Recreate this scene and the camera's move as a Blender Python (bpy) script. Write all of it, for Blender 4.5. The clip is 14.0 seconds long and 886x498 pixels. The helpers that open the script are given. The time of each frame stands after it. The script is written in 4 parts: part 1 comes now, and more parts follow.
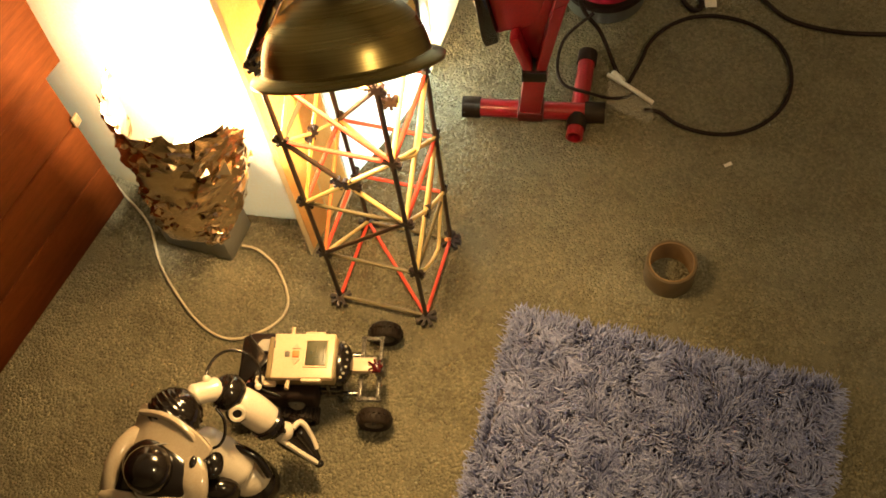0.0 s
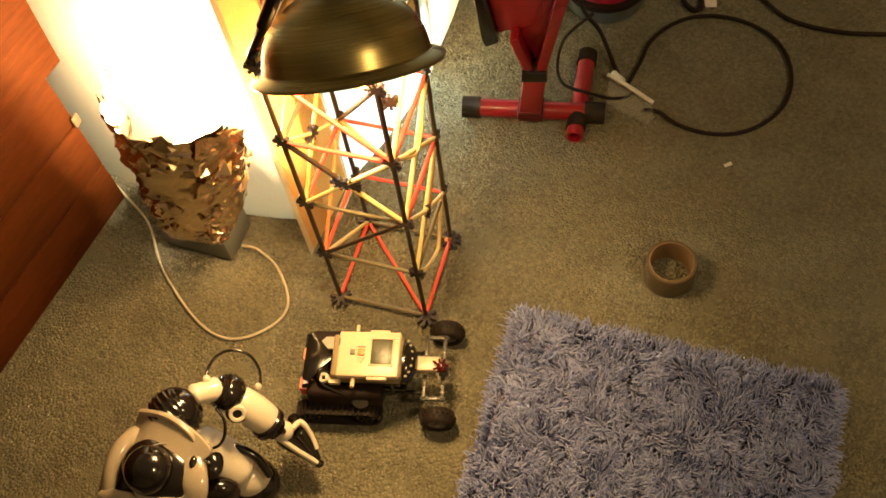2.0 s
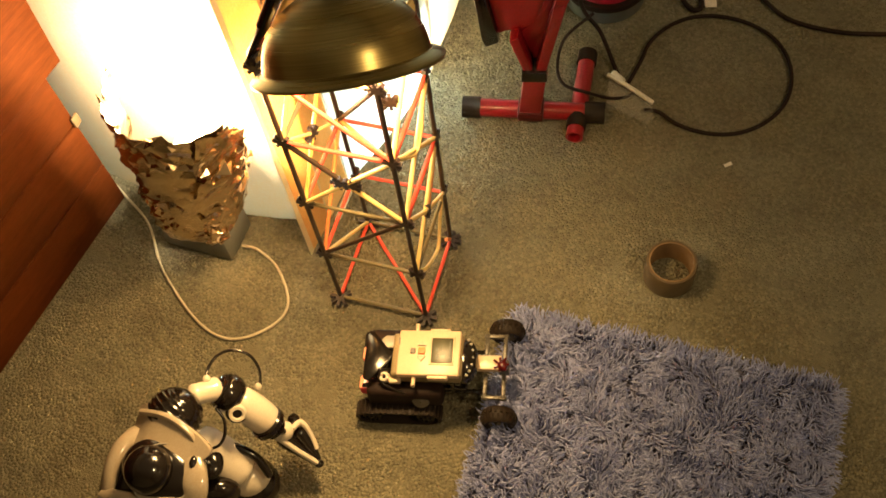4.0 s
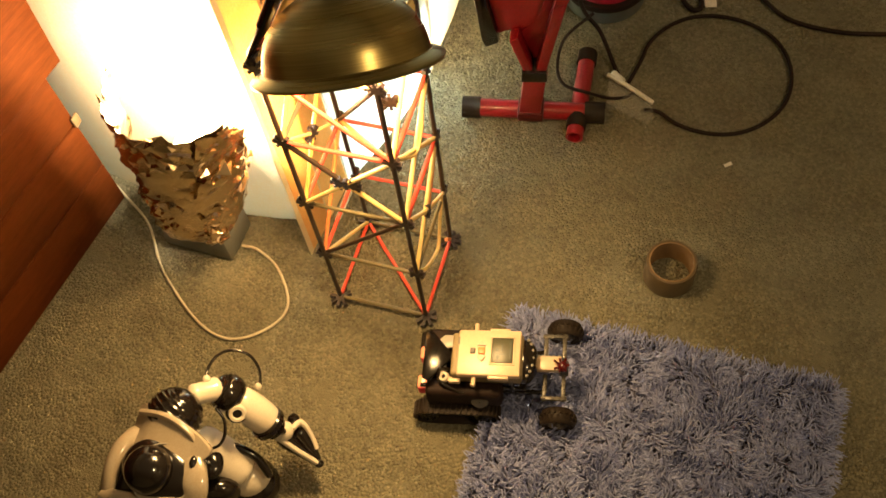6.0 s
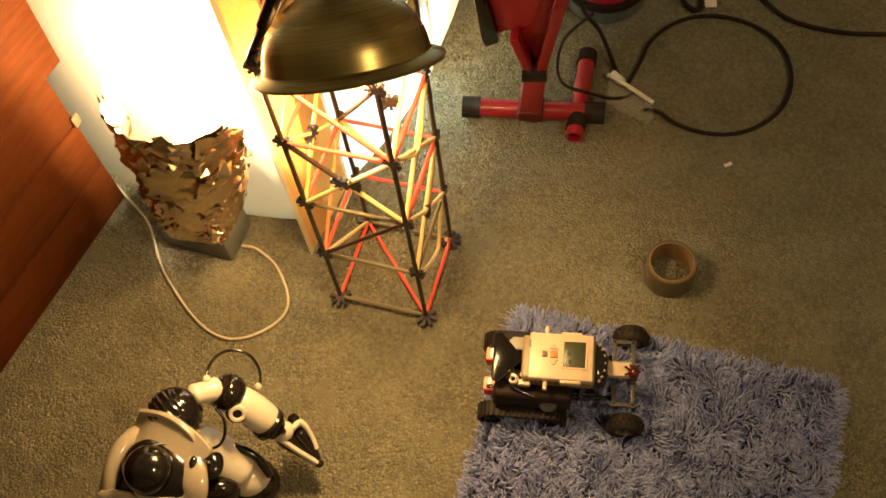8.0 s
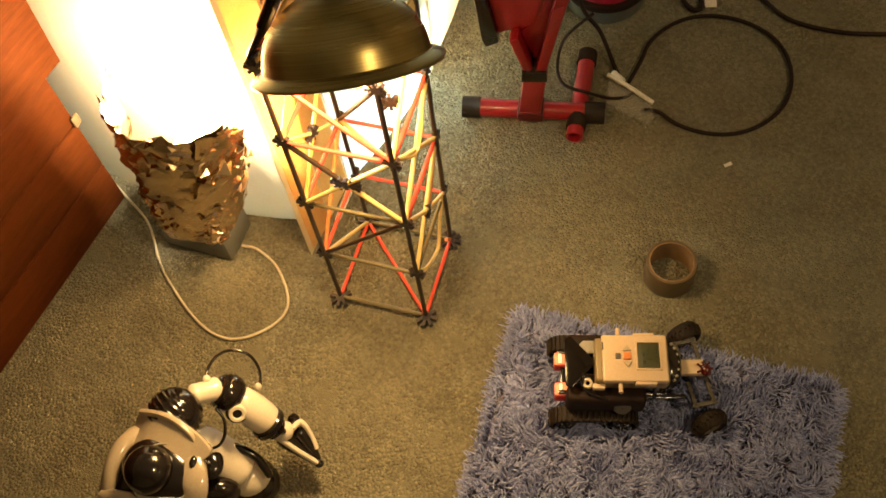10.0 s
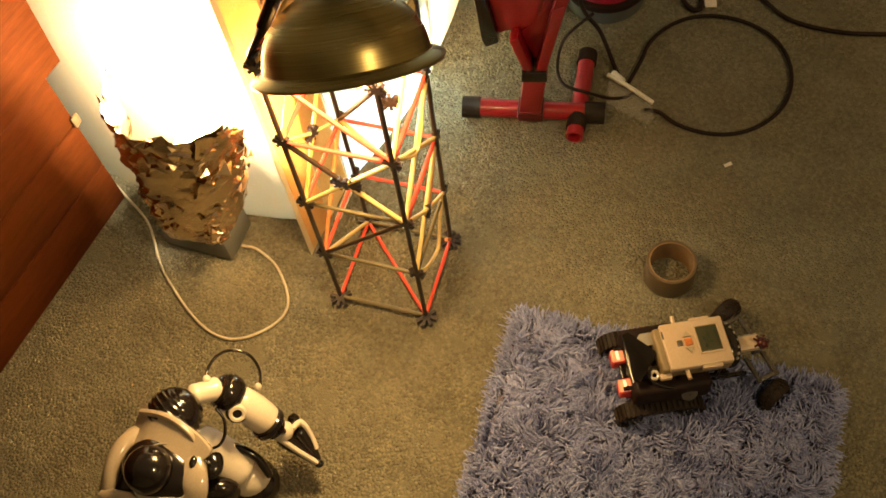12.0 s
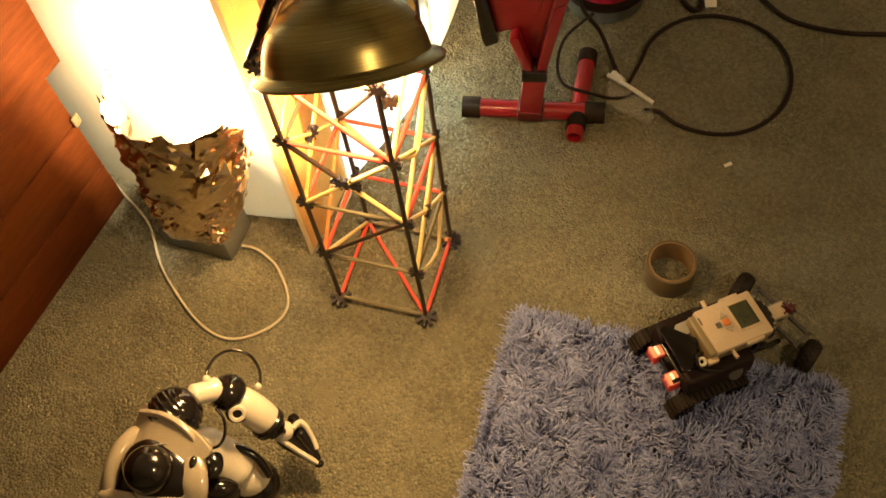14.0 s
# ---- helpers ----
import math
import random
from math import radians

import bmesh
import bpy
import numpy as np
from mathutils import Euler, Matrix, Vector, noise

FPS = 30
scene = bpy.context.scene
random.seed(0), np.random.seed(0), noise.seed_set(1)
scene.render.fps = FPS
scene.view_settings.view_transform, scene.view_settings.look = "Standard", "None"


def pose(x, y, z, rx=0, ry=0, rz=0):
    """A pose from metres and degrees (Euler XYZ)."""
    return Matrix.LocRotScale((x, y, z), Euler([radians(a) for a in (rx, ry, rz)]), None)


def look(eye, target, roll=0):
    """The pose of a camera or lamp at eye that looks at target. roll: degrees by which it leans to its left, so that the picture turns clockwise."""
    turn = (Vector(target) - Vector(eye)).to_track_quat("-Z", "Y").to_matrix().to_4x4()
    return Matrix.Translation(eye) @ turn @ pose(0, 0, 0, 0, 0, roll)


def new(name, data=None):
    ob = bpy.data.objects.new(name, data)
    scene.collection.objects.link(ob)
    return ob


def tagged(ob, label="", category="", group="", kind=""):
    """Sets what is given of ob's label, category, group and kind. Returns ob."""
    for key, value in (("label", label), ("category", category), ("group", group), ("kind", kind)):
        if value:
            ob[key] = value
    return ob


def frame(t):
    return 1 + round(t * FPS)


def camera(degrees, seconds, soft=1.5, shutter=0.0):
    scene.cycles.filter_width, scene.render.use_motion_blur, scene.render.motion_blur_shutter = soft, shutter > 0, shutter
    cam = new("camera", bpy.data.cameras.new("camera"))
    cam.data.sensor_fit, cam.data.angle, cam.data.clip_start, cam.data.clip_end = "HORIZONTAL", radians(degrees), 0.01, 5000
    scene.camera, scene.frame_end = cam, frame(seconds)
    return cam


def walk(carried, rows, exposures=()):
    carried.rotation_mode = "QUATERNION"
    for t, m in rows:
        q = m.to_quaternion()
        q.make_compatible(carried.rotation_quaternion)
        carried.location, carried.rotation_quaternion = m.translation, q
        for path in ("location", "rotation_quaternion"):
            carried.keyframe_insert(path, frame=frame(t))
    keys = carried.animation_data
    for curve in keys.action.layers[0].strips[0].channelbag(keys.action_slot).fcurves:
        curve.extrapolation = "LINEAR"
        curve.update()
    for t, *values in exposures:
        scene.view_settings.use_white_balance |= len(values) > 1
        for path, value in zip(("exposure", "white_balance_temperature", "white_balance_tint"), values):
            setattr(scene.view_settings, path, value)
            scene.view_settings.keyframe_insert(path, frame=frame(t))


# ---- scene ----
cam = camera(48.09, 14.0, soft=1.65)
EYE = (0.0, 0.0, 1.4719)
VIEW = look(EYE, (0.0, 0.49533, 1.4719 - 0.86871), -9.277)
walk(cam, [(0.0, VIEW), (14.0, VIEW)])
scene.view_settings.exposure = 0.0

# ---- light ----
world = bpy.data.worlds.new("room_air")
world.use_nodes = True
world.node_tree.nodes["Background"].inputs[0].default_value = (1.0, 0.85, 0.6, 1)
world.node_tree.nodes["Background"].inputs[1].default_value = 0.02
scene.world = world


def lamp(name, kind, power, colour, m, size=0.05):
    data = bpy.data.lights.new(name, kind)
    data.energy, data.color = power, colour
    if kind == "AREA":
        data.shape, data.size = "DISK", size
    else:
        data.shadow_soft_size = size
    ob = new(name, data)
    ob.matrix_world = m
    return ob


DOME_C = Vector((-0.070, 0.722, 0.636))
DOME_TILT = 39.0
lamp("ceiling_bulb_light", "AREA", 22.5, (1.0, 0.685, 0.32), pose(1.20, -0.45, 2.312), 0.26)
clamp_light = lamp("clamp_lamp_bulb_light", "SPOT", 44.0, (1.0, 0.605, 0.225), Matrix.Translation(DOME_C + Vector((0, 0.0180, 0.0215))) @ pose(0, 0, 0, -4, 13), 0.065)
clamp_light.data.spot_size, clamp_light.data.spot_blend = radians(132), 1.0
lamp("foil_lamp_bulb_light", "POINT", 21.0, (1.0, 0.82, 0.52), Matrix.Translation((-0.329, 0.888, 0.385)), 0.018)
lamp("work_lamp_bulb_light", "POINT", 31.0, (0.72, 0.92, 1.0), Matrix.Translation((-0.030, 1.262, 0.112)), 0.02)


# ---- mesh helpers ----
def link_mesh(name, bm, material, angle=40.0):
    me = bpy.data.meshes.new(name)
    bm.to_mesh(me)
    bm.free()
    for m in (material if isinstance(material, (list, tuple)) else [material]):
        me.materials.append(m)
    for p in me.polygons:
        p.use_smooth = True
    me.set_sharp_from_angle(angle=radians(angle))
    return me


def part(name, bm, material, parent=None, label="", m=None, angle=40.0):
    ob = new(name, link_mesh(name, bm, material, angle))
    if parent is not None:
        ob.parent = parent
    if m is not None:
        ob.matrix_basis = m
    if label:
        ob["label"] = label
    return ob


def thing(name, m, label, category, group="", kind=""):
    ob = new(name)
    ob.empty_display_size = 0.03
    ob.matrix_basis = m
    return tagged(ob, label, category, group, kind)


def box(size, m=None, bevel=0.0, bm=None, seg=2):
    bm = bm or bmesh.new()
    made = bmesh.ops.create_cube(bm, size=1.0, matrix=(m or Matrix()) @ Matrix.Diagonal((*size, 1)))["verts"]
    if bevel:
        edges = {e for v in made for e in v.link_edges}
        bmesh.ops.bevel(bm, geom=list(edges), offset=bevel, segments=seg, affect="EDGES", profile=0.5)
    return bm


def rod(p, q, r, bm=None, seg=12, r2=None, caps=True):
    bm = bm or bmesh.new()
    p, q = Vector(p), Vector(q)
    m = Matrix.Translation((p + q) / 2) @ (q - p).to_track_quat("Z", "Y").to_matrix().to_4x4()
    bmesh.ops.create_cone(bm, cap_ends=caps, segments=seg, radius1=r, radius2=r if r2 is None else r2, depth=(q - p).length, matrix=m)
    return bm


def ball(c, radii, bm=None, seg=24, m=None):
    bm = bm or bmesh.new()
    bmesh.ops.create_uvsphere(bm, u_segments=seg, v_segments=max(6, seg // 2), radius=1.0,
                              matrix=Matrix.Translation(c) @ (m or Matrix()) @ Matrix.Diagonal((*radii, 1)))
    return bm


def smooth_path(points, n=8):
    pts = [Vector(p) for p in points]
    pts = [pts[0] * 2 - pts[1]] + pts + [pts[-1] * 2 - pts[-2]]
    out = []
    for i in range(1, len(pts) - 2):
        a, b, c, d = pts[i - 1:i + 3]
        for k in range(n):
            t = k / n
            out.append(0.5 * ((2 * b) + (c - a) * t + (2 * a - 5 * b + 4 * c - d) * t * t + (3 * b - a - 3 * c + d) * t ** 3))
    return out + [pts[-2]]


def tube(points, r, bm=None, seg=10, n=8):
    """A round cord along a smooth line."""
    bm = bm or bmesh.new()
    pts = smooth_path(points, n)
    side, rings = None, []
    for i, p in enumerate(pts):
        d = (pts[min(i + 1, len(pts) - 1)] - pts[max(i - 1, 0)]).normalized()
        if side is None:
            side = d.orthogonal().normalized()
        side = (side - d * side.dot(d)).normalized()
        other = d.cross(side)
        rings.append([bm.verts.new(p + r * (math.cos(a) * side + math.sin(a) * other))
                      for a in (2 * math.pi * k / seg for k in range(seg))])
    for a, b in zip(rings, rings[1:]):
        for k in range(seg):
            bm.faces.new((a[k], a[(k + 1) % seg], b[(k + 1) % seg], b[k]))
    bm.faces.new(rings[0][::-1])
    bm.faces.new(rings[-1])
    return bm


def lathe(profile, seg=48, m=None, bm=None, wobble=None):
    """A turned shell from (radius, height) pairs."""
    bm = bm or bmesh.new()
    m = m or Matrix()
    rings = []
    for r, z in profile:
        ring = []
        for k in range(seg):
            a = 2 * math.pi * k / seg
            rr = r * (wobble(a, z) if wobble else 1.0)
            ring.append(bm.verts.new(m @ Vector((rr * math.cos(a), rr * math.sin(a), z))))
        rings.append(ring)
    for a, b in zip(rings, rings[1:]):
        for k in range(seg):
            bm.faces.new((a[k], a[(k + 1) % seg], b[(k + 1) % seg], b[k]))
    return bm


def slab(outline, thick, bm=None, m=None, bevel=0.0):
    """A flat plate of the outline (x, y), from z 0 up to thick."""
    bm = bm or bmesh.new()
    m = m or Matrix()
    low = [bm.verts.new(m @ Vector((x, y, 0))) for x, y in outline]
    top = [bm.verts.new(m @ Vector((x, y, thick))) for x, y in outline]
    faces = [bm.faces.new(low[::-1]), bm.faces.new(top)]
    for k in range(len(low)):
        j = (k + 1) % len(low)
        faces.append(bm.faces.new((low[k], low[j], top[j], top[k])))
    if bevel:
        bmesh.ops.bevel(bm, geom=list({e for f in faces for e in f.edges}), offset=bevel, segments=2, affect="EDGES", profile=0.5)
    return bm


# ---- materials ----
def material(name, colour, rough=0.5, metal=0.0, second=None, scale=20.0, fine=400.0, bump=0.1, depth=0.001,
             stretch=(1, 1, 1), coat=0.0, spec=0.5, spread=0.25, rough_var=0.1, subsurface=0.0, island=0.0, obj=0.0):
    """A surface of two colours mixed at a coarse and a fine scale, with fine relief and uneven gloss."""
    mt = bpy.data.materials.new(name)
    mt.use_nodes = True
    nt = mt.node_tree
    b = nt.nodes["Principled BSDF"]
    second = second or tuple(c * 0.7 for c in colour)
    tc = nt.nodes.new("ShaderNodeTexCoord")
    mp = nt.nodes.new("ShaderNodeMapping")
    mp.inputs["Scale"].default_value = stretch
    nt.links.new(tc.outputs["Object"], mp.inputs[0])

    def noise_node(s, detail):
        n = nt.nodes.new("ShaderNodeTexNoise")
        n.inputs["Scale"].default_value, n.inputs["Detail"].default_value = s, detail
        nt.links.new(mp.outputs[0], n.inputs["Vector"])
        return n

    coarse, grain = noise_node(scale, 4.0), noise_node(fine, 3.0)
    add = nt.nodes.new("ShaderNodeMath")
    add.operation = "ADD"
    nt.links.new(coarse.outputs[0], add.inputs[0])
    nt.links.new(grain.outputs[0], add.inputs[1])
    last = add
    if island or obj:
        if island:
            src = nt.nodes.new("ShaderNodeNewGeometry").outputs["Random Per Island"]
        else:
            src = nt.nodes.new("ShaderNodeObjectInfo").outputs["Random"]
        ma = nt.nodes.new("ShaderNodeMath")
        ma.operation = "MULTIPLY_ADD"
        nt.links.new(src, ma.inputs[0])
        ma.inputs[1].default_value = island or obj
        nt.links.new(add.outputs[0], ma.inputs[2])
        half = nt.nodes.new("ShaderNodeMath")
        half.operation = "SUBTRACT"
        half.inputs[1].default_value = 0.5 * (island or obj)
        nt.links.new(ma.outputs[0], half.inputs[0])
        last = half
    rp = nt.nodes.new("ShaderNodeMapRange")
    rp.inputs["From Min"].default_value, rp.inputs["From Max"].default_value = 1.0 - spread, 1.0 + spread
    nt.links.new(last.outputs[0], rp.inputs[0])
    mx = nt.nodes.new("ShaderNodeMix")
    mx.data_type = "RGBA"
    mx.inputs["A"].default_value, mx.inputs["B"].default_value = (*colour, 1), (*second, 1)
    nt.links.new(rp.outputs[0], mx.inputs["Factor"])
    nt.links.new(mx.outputs["Result"], b.inputs["Base Color"])
    rr = nt.nodes.new("ShaderNodeMapRange")
    rr.inputs["To Min"].default_value, rr.inputs["To Max"].default_value = max(0.02, rough - rough_var), min(1, rough + rough_var)
    nt.links.new(coarse.outputs[0], rr.inputs[0])
    nt.links.new(rr.outputs[0], b.inputs["Roughness"])
    b.inputs["Metallic"].default_value = metal
    b.inputs["Coat Weight"].default_value = coat
    b.inputs["Specular IOR Level"].default_value = spec
    b.inputs["Coat Roughness"].default_value = 0.08
    if subsurface:
        b.inputs["Subsurface Weight"].default_value = subsurface
        b.inputs["Subsurface Radius"].default_value = (0.01, 0.006, 0.004)
    if bump:
        bp = nt.nodes.new("ShaderNodeBump")
        bp.inputs["Strength"].default_value, bp.inputs["Distance"].default_value = bump, depth
        nt.links.new(last.outputs[0], bp.inputs["Height"])
        nt.links.new(bp.outputs[0], b.inputs["Normal"])
    return mt


def glowing(name, colour, strength):
    mt = bpy.data.materials.new(name)
    mt.use_nodes = True
    b = mt.node_tree.nodes["Principled BSDF"]
    b.inputs["Base Color"].default_value = (*colour, 1)
    b.inputs["Emission Color"].default_value = (*colour, 1)
    b.inputs["Emission Strength"].default_value = strength
    return mt


def translucent(name, colour, second, through_part=0.45, scale=30.0):
    """Paper or card that lets light through."""
    mt = material(name, colour, 0.75, second=second, scale=scale, fine=300.0, bump=0.15)
    nt = mt.node_tree
    out, b = nt.nodes["Material Output"], nt.nodes["Principled BSDF"]
    tr = nt.nodes.new("ShaderNodeBsdfTranslucent")
    mixer = nt.nodes.new("ShaderNodeMixShader")
    src = b.inputs["Base Color"].links[0].from_socket
    nt.links.new(src, tr.inputs["Color"])
    mixer.inputs[0].default_value = through_part
    nt.links.new(b.outputs[0], mixer.inputs[1])
    nt.links.new(tr.outputs[0], mixer.inputs[2])
    nt.links.new(mixer.outputs[0], out.inputs["Surface"])
    return mt


CARPET = material("carpet_wool", (0.175, 0.158, 0.104), 0.95, second=(0.135, 0.122, 0.080), scale=70, fine=420, bump=0.8, depth=0.004, spread=0.30)
CARPET_PILE = material("carpet_tufts", (0.205, 0.188, 0.126), 0.95, second=(0.122, 0.111, 0.074), scale=12, fine=115, bump=0.0, spread=0.31, island=0.55)
RUG_YARN = material("rug_yarn", (0.36, 0.40, 0.65), 0.9, second=(0.205, 0.235, 0.45), scale=16, fine=120, bump=0.2, spread=0.34, island=0.45)
RUG_BACK = material("rug_backing", (0.14, 0.14, 0.22), 0.95)
MAHOGANY = material("mahogany_stain", (0.100, 0.0250, 0.0055), 0.55, second=(0.056, 0.0125, 0.0028), scale=9, fine=60, stretch=(1, 1, 9), bump=0.12, coat=0.0, spec=0.04, spread=0.4)
POSTER = translucent("white_paper_board", (0.80, 0.74, 0.61), (0.78, 0.66, 0.46), 0.35, 8.0)
THIN_PAPER = translucent("thin_white_paper", (0.88, 0.87, 0.80), (0.85, 0.81, 0.70), 0.8, 8.0)
TAN_CARD = translucent("tan_card", (0.86, 0.64, 0.36), (0.78, 0.52, 0.25), 0.65, 14.0)
KRAFT = translucent("kraft_paper", (0.74, 0.59, 0.42), (0.66, 0.50, 0.34), 0.68, 10.0)
FOIL = material("crumpled_foil", (0.80, 0.65, 0.46), 0.19, 1.0, second=(0.66, 0.52, 0.35), scale=38, fine=140, bump=0.25, depth=0.003, rough_var=0.08)
GREY_BASE = material("grey_painted_base", (0.17, 0.175, 0.165), 0.5, second=(0.13, 0.135, 0.125))
WHITE_CORD = material("white_cord_rubber", (0.54, 0.48, 0.37), 0.5, second=(0.44, 0.38, 0.28))
BLACK_CORD = material("black_cord_rubber", (0.018, 0.008, 0.006), 0.65, second=(0.011, 0.006, 0.0045), spec=0.2)
BRONZE = material("spun_bronze_metal", (0.34, 0.275, 0.115), 0.29, 1.0, second=(0.25, 0.20, 0.085), scale=6, fine=24, stretch=(0.4, 0.4, 30), bump=0.10, depth=0.0006)
BRIGHT_METAL = material("bright_reflector", (0.85, 0.83, 0.78), 0.35, 1.0)
BLACK_PLASTIC = material("black_plastic", (0.006, 0.0045, 0.004), 0.16, second=(0.009, 0.006, 0.005), coat=0.3, bump=0.03)
DARK_PLASTIC = material("dark_grey_plastic", (0.009, 0.007, 0.0065), 0.16, second=(0.006, 0.005, 0.0045), spec=0.3, rough_var=0.05, bump=0.05)
GREY_PLASTIC = material("grey_plastic", (0.33, 0.31, 0.27), 0.4, second=(0.27, 0.25, 0.22), bump=0.04)
AXLE_GREY = material("dark_axle_grey", (0.085, 0.078, 0.068), 0.35, second=(0.06, 0.055, 0.048), bump=0.03)
CREAM_PLASTIC = material("cream_white_plastic", (0.60, 0.465, 0.325), 0.36, second=(0.54, 0.41, 0.275), bump=0.03)
TOY_WHITE = material("glossy_white_plastic", (0.64, 0.575, 0.48), 0.2, second=(0.58, 0.51, 0.41), coat=0.5, bump=0.02)
# same toy white, darkened: the torso's weaker light is in the colour
TOY_WHITE_SHADED = material("shaded_white_plastic", (0.40, 0.335, 0.255), 0.22, second=(0.34, 0.28, 0.205), coat=0.5, bump=0.02)
TYRE = material("tyre_rubber", (0.012, 0.0075, 0.005), 0.65, second=(0.018, 0.011, 0.0075), bump=0.3, spec=0.25)
RED_PAINT = material("red_enamel", (0.29, 0.007, 0.015), 0.35, second=(0.20, 0.005, 0.010), scale=10, coat=0.3, bump=0.04)
DARK_RED = material("dark_red_enamel", (0.075, 0.006, 0.008), 0.4, second=(0.05, 0.004, 0.006))
# lens emission stands in for clamp-lamp light thrown back by the tail lamps
RED_LENS = glowing("emissive_red_orange_lens", (0.45, 0.030, 0.020), 0.14)
LENS_CORE = glowing("lamp_lens_core", (0.90, 0.30, 0.14), 0.42)
LENS_HOT = glowing("lamp_lens_strip", (1.0, 0.70, 0.42), 0.9)
RED_CLEAR = material("clear_red_plastic", (0.07, 0.004, 0.006), 0.25, coat=0.2)
ORANGE_BUTTON = material("orange_button", (0.72, 0.23, 0.06), 0.4)
GREY_BUTTON = material("grey_button", (0.13, 0.11, 0.09), 0.4)
BRICK_SIDE = material("tan_grey_brick_side", (0.23, 0.175, 0.085), 0.45, second=(0.22, 0.17, 0.10), bump=0.04)
SAND_BUTTON = material("sand_button", (0.50, 0.42, 0.30), 0.4)
LCD = material("lcd_glass", (0.046, 0.048, 0.020), 0.38, 0.0, second=(0.042, 0.046, 0.018), bump=0.0, rough_var=0.04, spec=0.6)
LCD_INK = material("lcd_ink", (0.035, 0.05, 0.035), 0.35)
KNEX = {
    "dark": material("dark_brown_rod", (0.034, 0.020, 0.013), 0.4, second=(0.022, 0.013, 0.009)),
    "olive": material("olive_grey_rod", (0.15, 0.125, 0.06), 0.4, second=(0.11, 0.09, 0.045)),
    "red": material("red_rod", (0.72, 0.09, 0.06), 0.32, second=(0.60, 0.07, 0.045), subsurface=0.1),
    "yellow": material("yellow_rod", (0.76, 0.58, 0.26), 0.35, second=(0.68, 0.50, 0.20), subsurface=0.1),
    "gold": material("gold_rod", (0.66, 0.42, 0.13), 0.35, second=(0.56, 0.34, 0.10), subsurface=0.1),
    "orange": material("orange_rod", (0.72, 0.27, 0.10), 0.35, second=(0.62, 0.21, 0.08), subsurface=0.1),
}
KNEX_HUB = material("dark_hub_plastic", (0.028, 0.017, 0.018), 0.4, second=(0.018, 0.012, 0.014))
BLUE_HUB = material("blue_grey_hub_plastic", (0.06, 0.07, 0.13), 0.4)
TAPE_SIDE = material("tan_tape", (0.098, 0.068, 0.034), 0.5, second=(0.078, 0.052, 0.025), coat=0.2)
CARD_CORE = material("cardboard_core", (0.22, 0.135, 0.060), 0.85, second=(0.17, 0.10, 0.045))
CLEAR_PLASTIC = material("cloudy_clear_plastic", (0.85, 0.82, 0.75), 0.25, second=(0.75, 0.72, 0.66), bump=0.3, depth=0.003)
CLEAR_PLASTIC.node_tree.nodes["Principled BSDF"].inputs["Alpha"].default_value = 0.11
PAPER = material("white_paper_tag", (0.78, 0.75, 0.68), 0.7)
WALL_PAINT = material("cream_wall_paint", (0.66, 0.60, 0.48), 0.8, second=(0.62, 0.56, 0.44), scale=3)
CEILING_PAINT = material("ceiling_paint", (0.75, 0.72, 0.66), 0.9, second=(0.7, 0.67, 0.6), scale=3)
BUCKET = material("grey_base_plastic", (0.075, 0.080, 0.072), 0.5)
GLOBE = glowing("glowing_lamp_glass", (1.0, 0.80, 0.50), 6.0)

# ---- setting: carpet, room shell ----
ROOM = pose(-0.550, 1.058, 0, 0, 0, -33.0)       # x away from the wood, y along it


def field(ny, nx, passes, rng):
    a = rng.standard_normal((ny, nx))
    for _ in range(passes):
        a = (a + np.roll(a, 1, 0) + np.roll(a, -1, 0) + np.roll(a, 1, 1) + np.roll(a, -1, 1)) / 5
    return a / a.std()


def build_floor():
    fl = part("floor", box((3.9, 4.0, 0.04), ROOM @ pose(1.45, -0.75, -0.0221)), CARPET)
    tagged(fl, "olive beige cut-pile carpet over the whole room", "carpet", kind="structure")
    rng = np.random.default_rng(4)
    xs, ys = np.arange(-0.86, 1.02, 0.0048), np.arange(0.26, 1.62, 0.0048)
    gx, gy = np.meshgrid(xs, ys)
    shape, n = gx.shape, gx.size
    x = gx.ravel() + rng.uniform(-0.0022, 0.0022, n)
    y = gy.ravel() + rng.uniform(-0.0022, 0.0022, n)
    lean_x = 0.0011 * field(*shape, 3, rng).ravel() + 0.0012 * field(*shape, 14, rng).ravel()
    lean_y = 0.0011 * field(*shape, 3, rng).ravel() + 0.0012 * field(*shape, 14, rng).ravel()
    high = 0.0032 + 0.0004 * field(*shape, 2, rng).ravel() + 0.0005 * field(*shape, 16, rng).ravel()
    rad = rng.uniform(0.0040, 0.0056, n)
    turn = rng.uniform(0, 6.28, n)
    v = np.zeros((n, 7, 3))
    for k in range(3):
        a = turn + 2.0944 * k
        v[:, k] = np.stack([x + rad * np.cos(a), y + rad * np.sin(a), np.full(n, -0.004)], -1)
        a = a + 0.5
        v[:, 3 + k] = np.stack([x + lean_x * 0.7 + 0.92 * rad * np.cos(a), y + lean_y * 0.7 + 0.92 * rad * np.sin(a), high * 0.78 - 0.004], -1)
    v[:, 6] = np.stack([x + lean_x, y + lean_y, high - 0.004], -1)
    f = []
    for k in range(3):
        j = (k + 1) % 3
        f += [(k, j, 3 + j), (k, 3 + j, 3 + k), (3 + k, 3 + j, 6)]
    pile = new("carpet_pile", tri_mesh("carpet_pile", v.reshape(-1, 3), np.array(f), n, 7, CARPET_PILE))
    pile.parent = fl
    tagged(pile, "tufted olive carpet pile", kind="stuff")


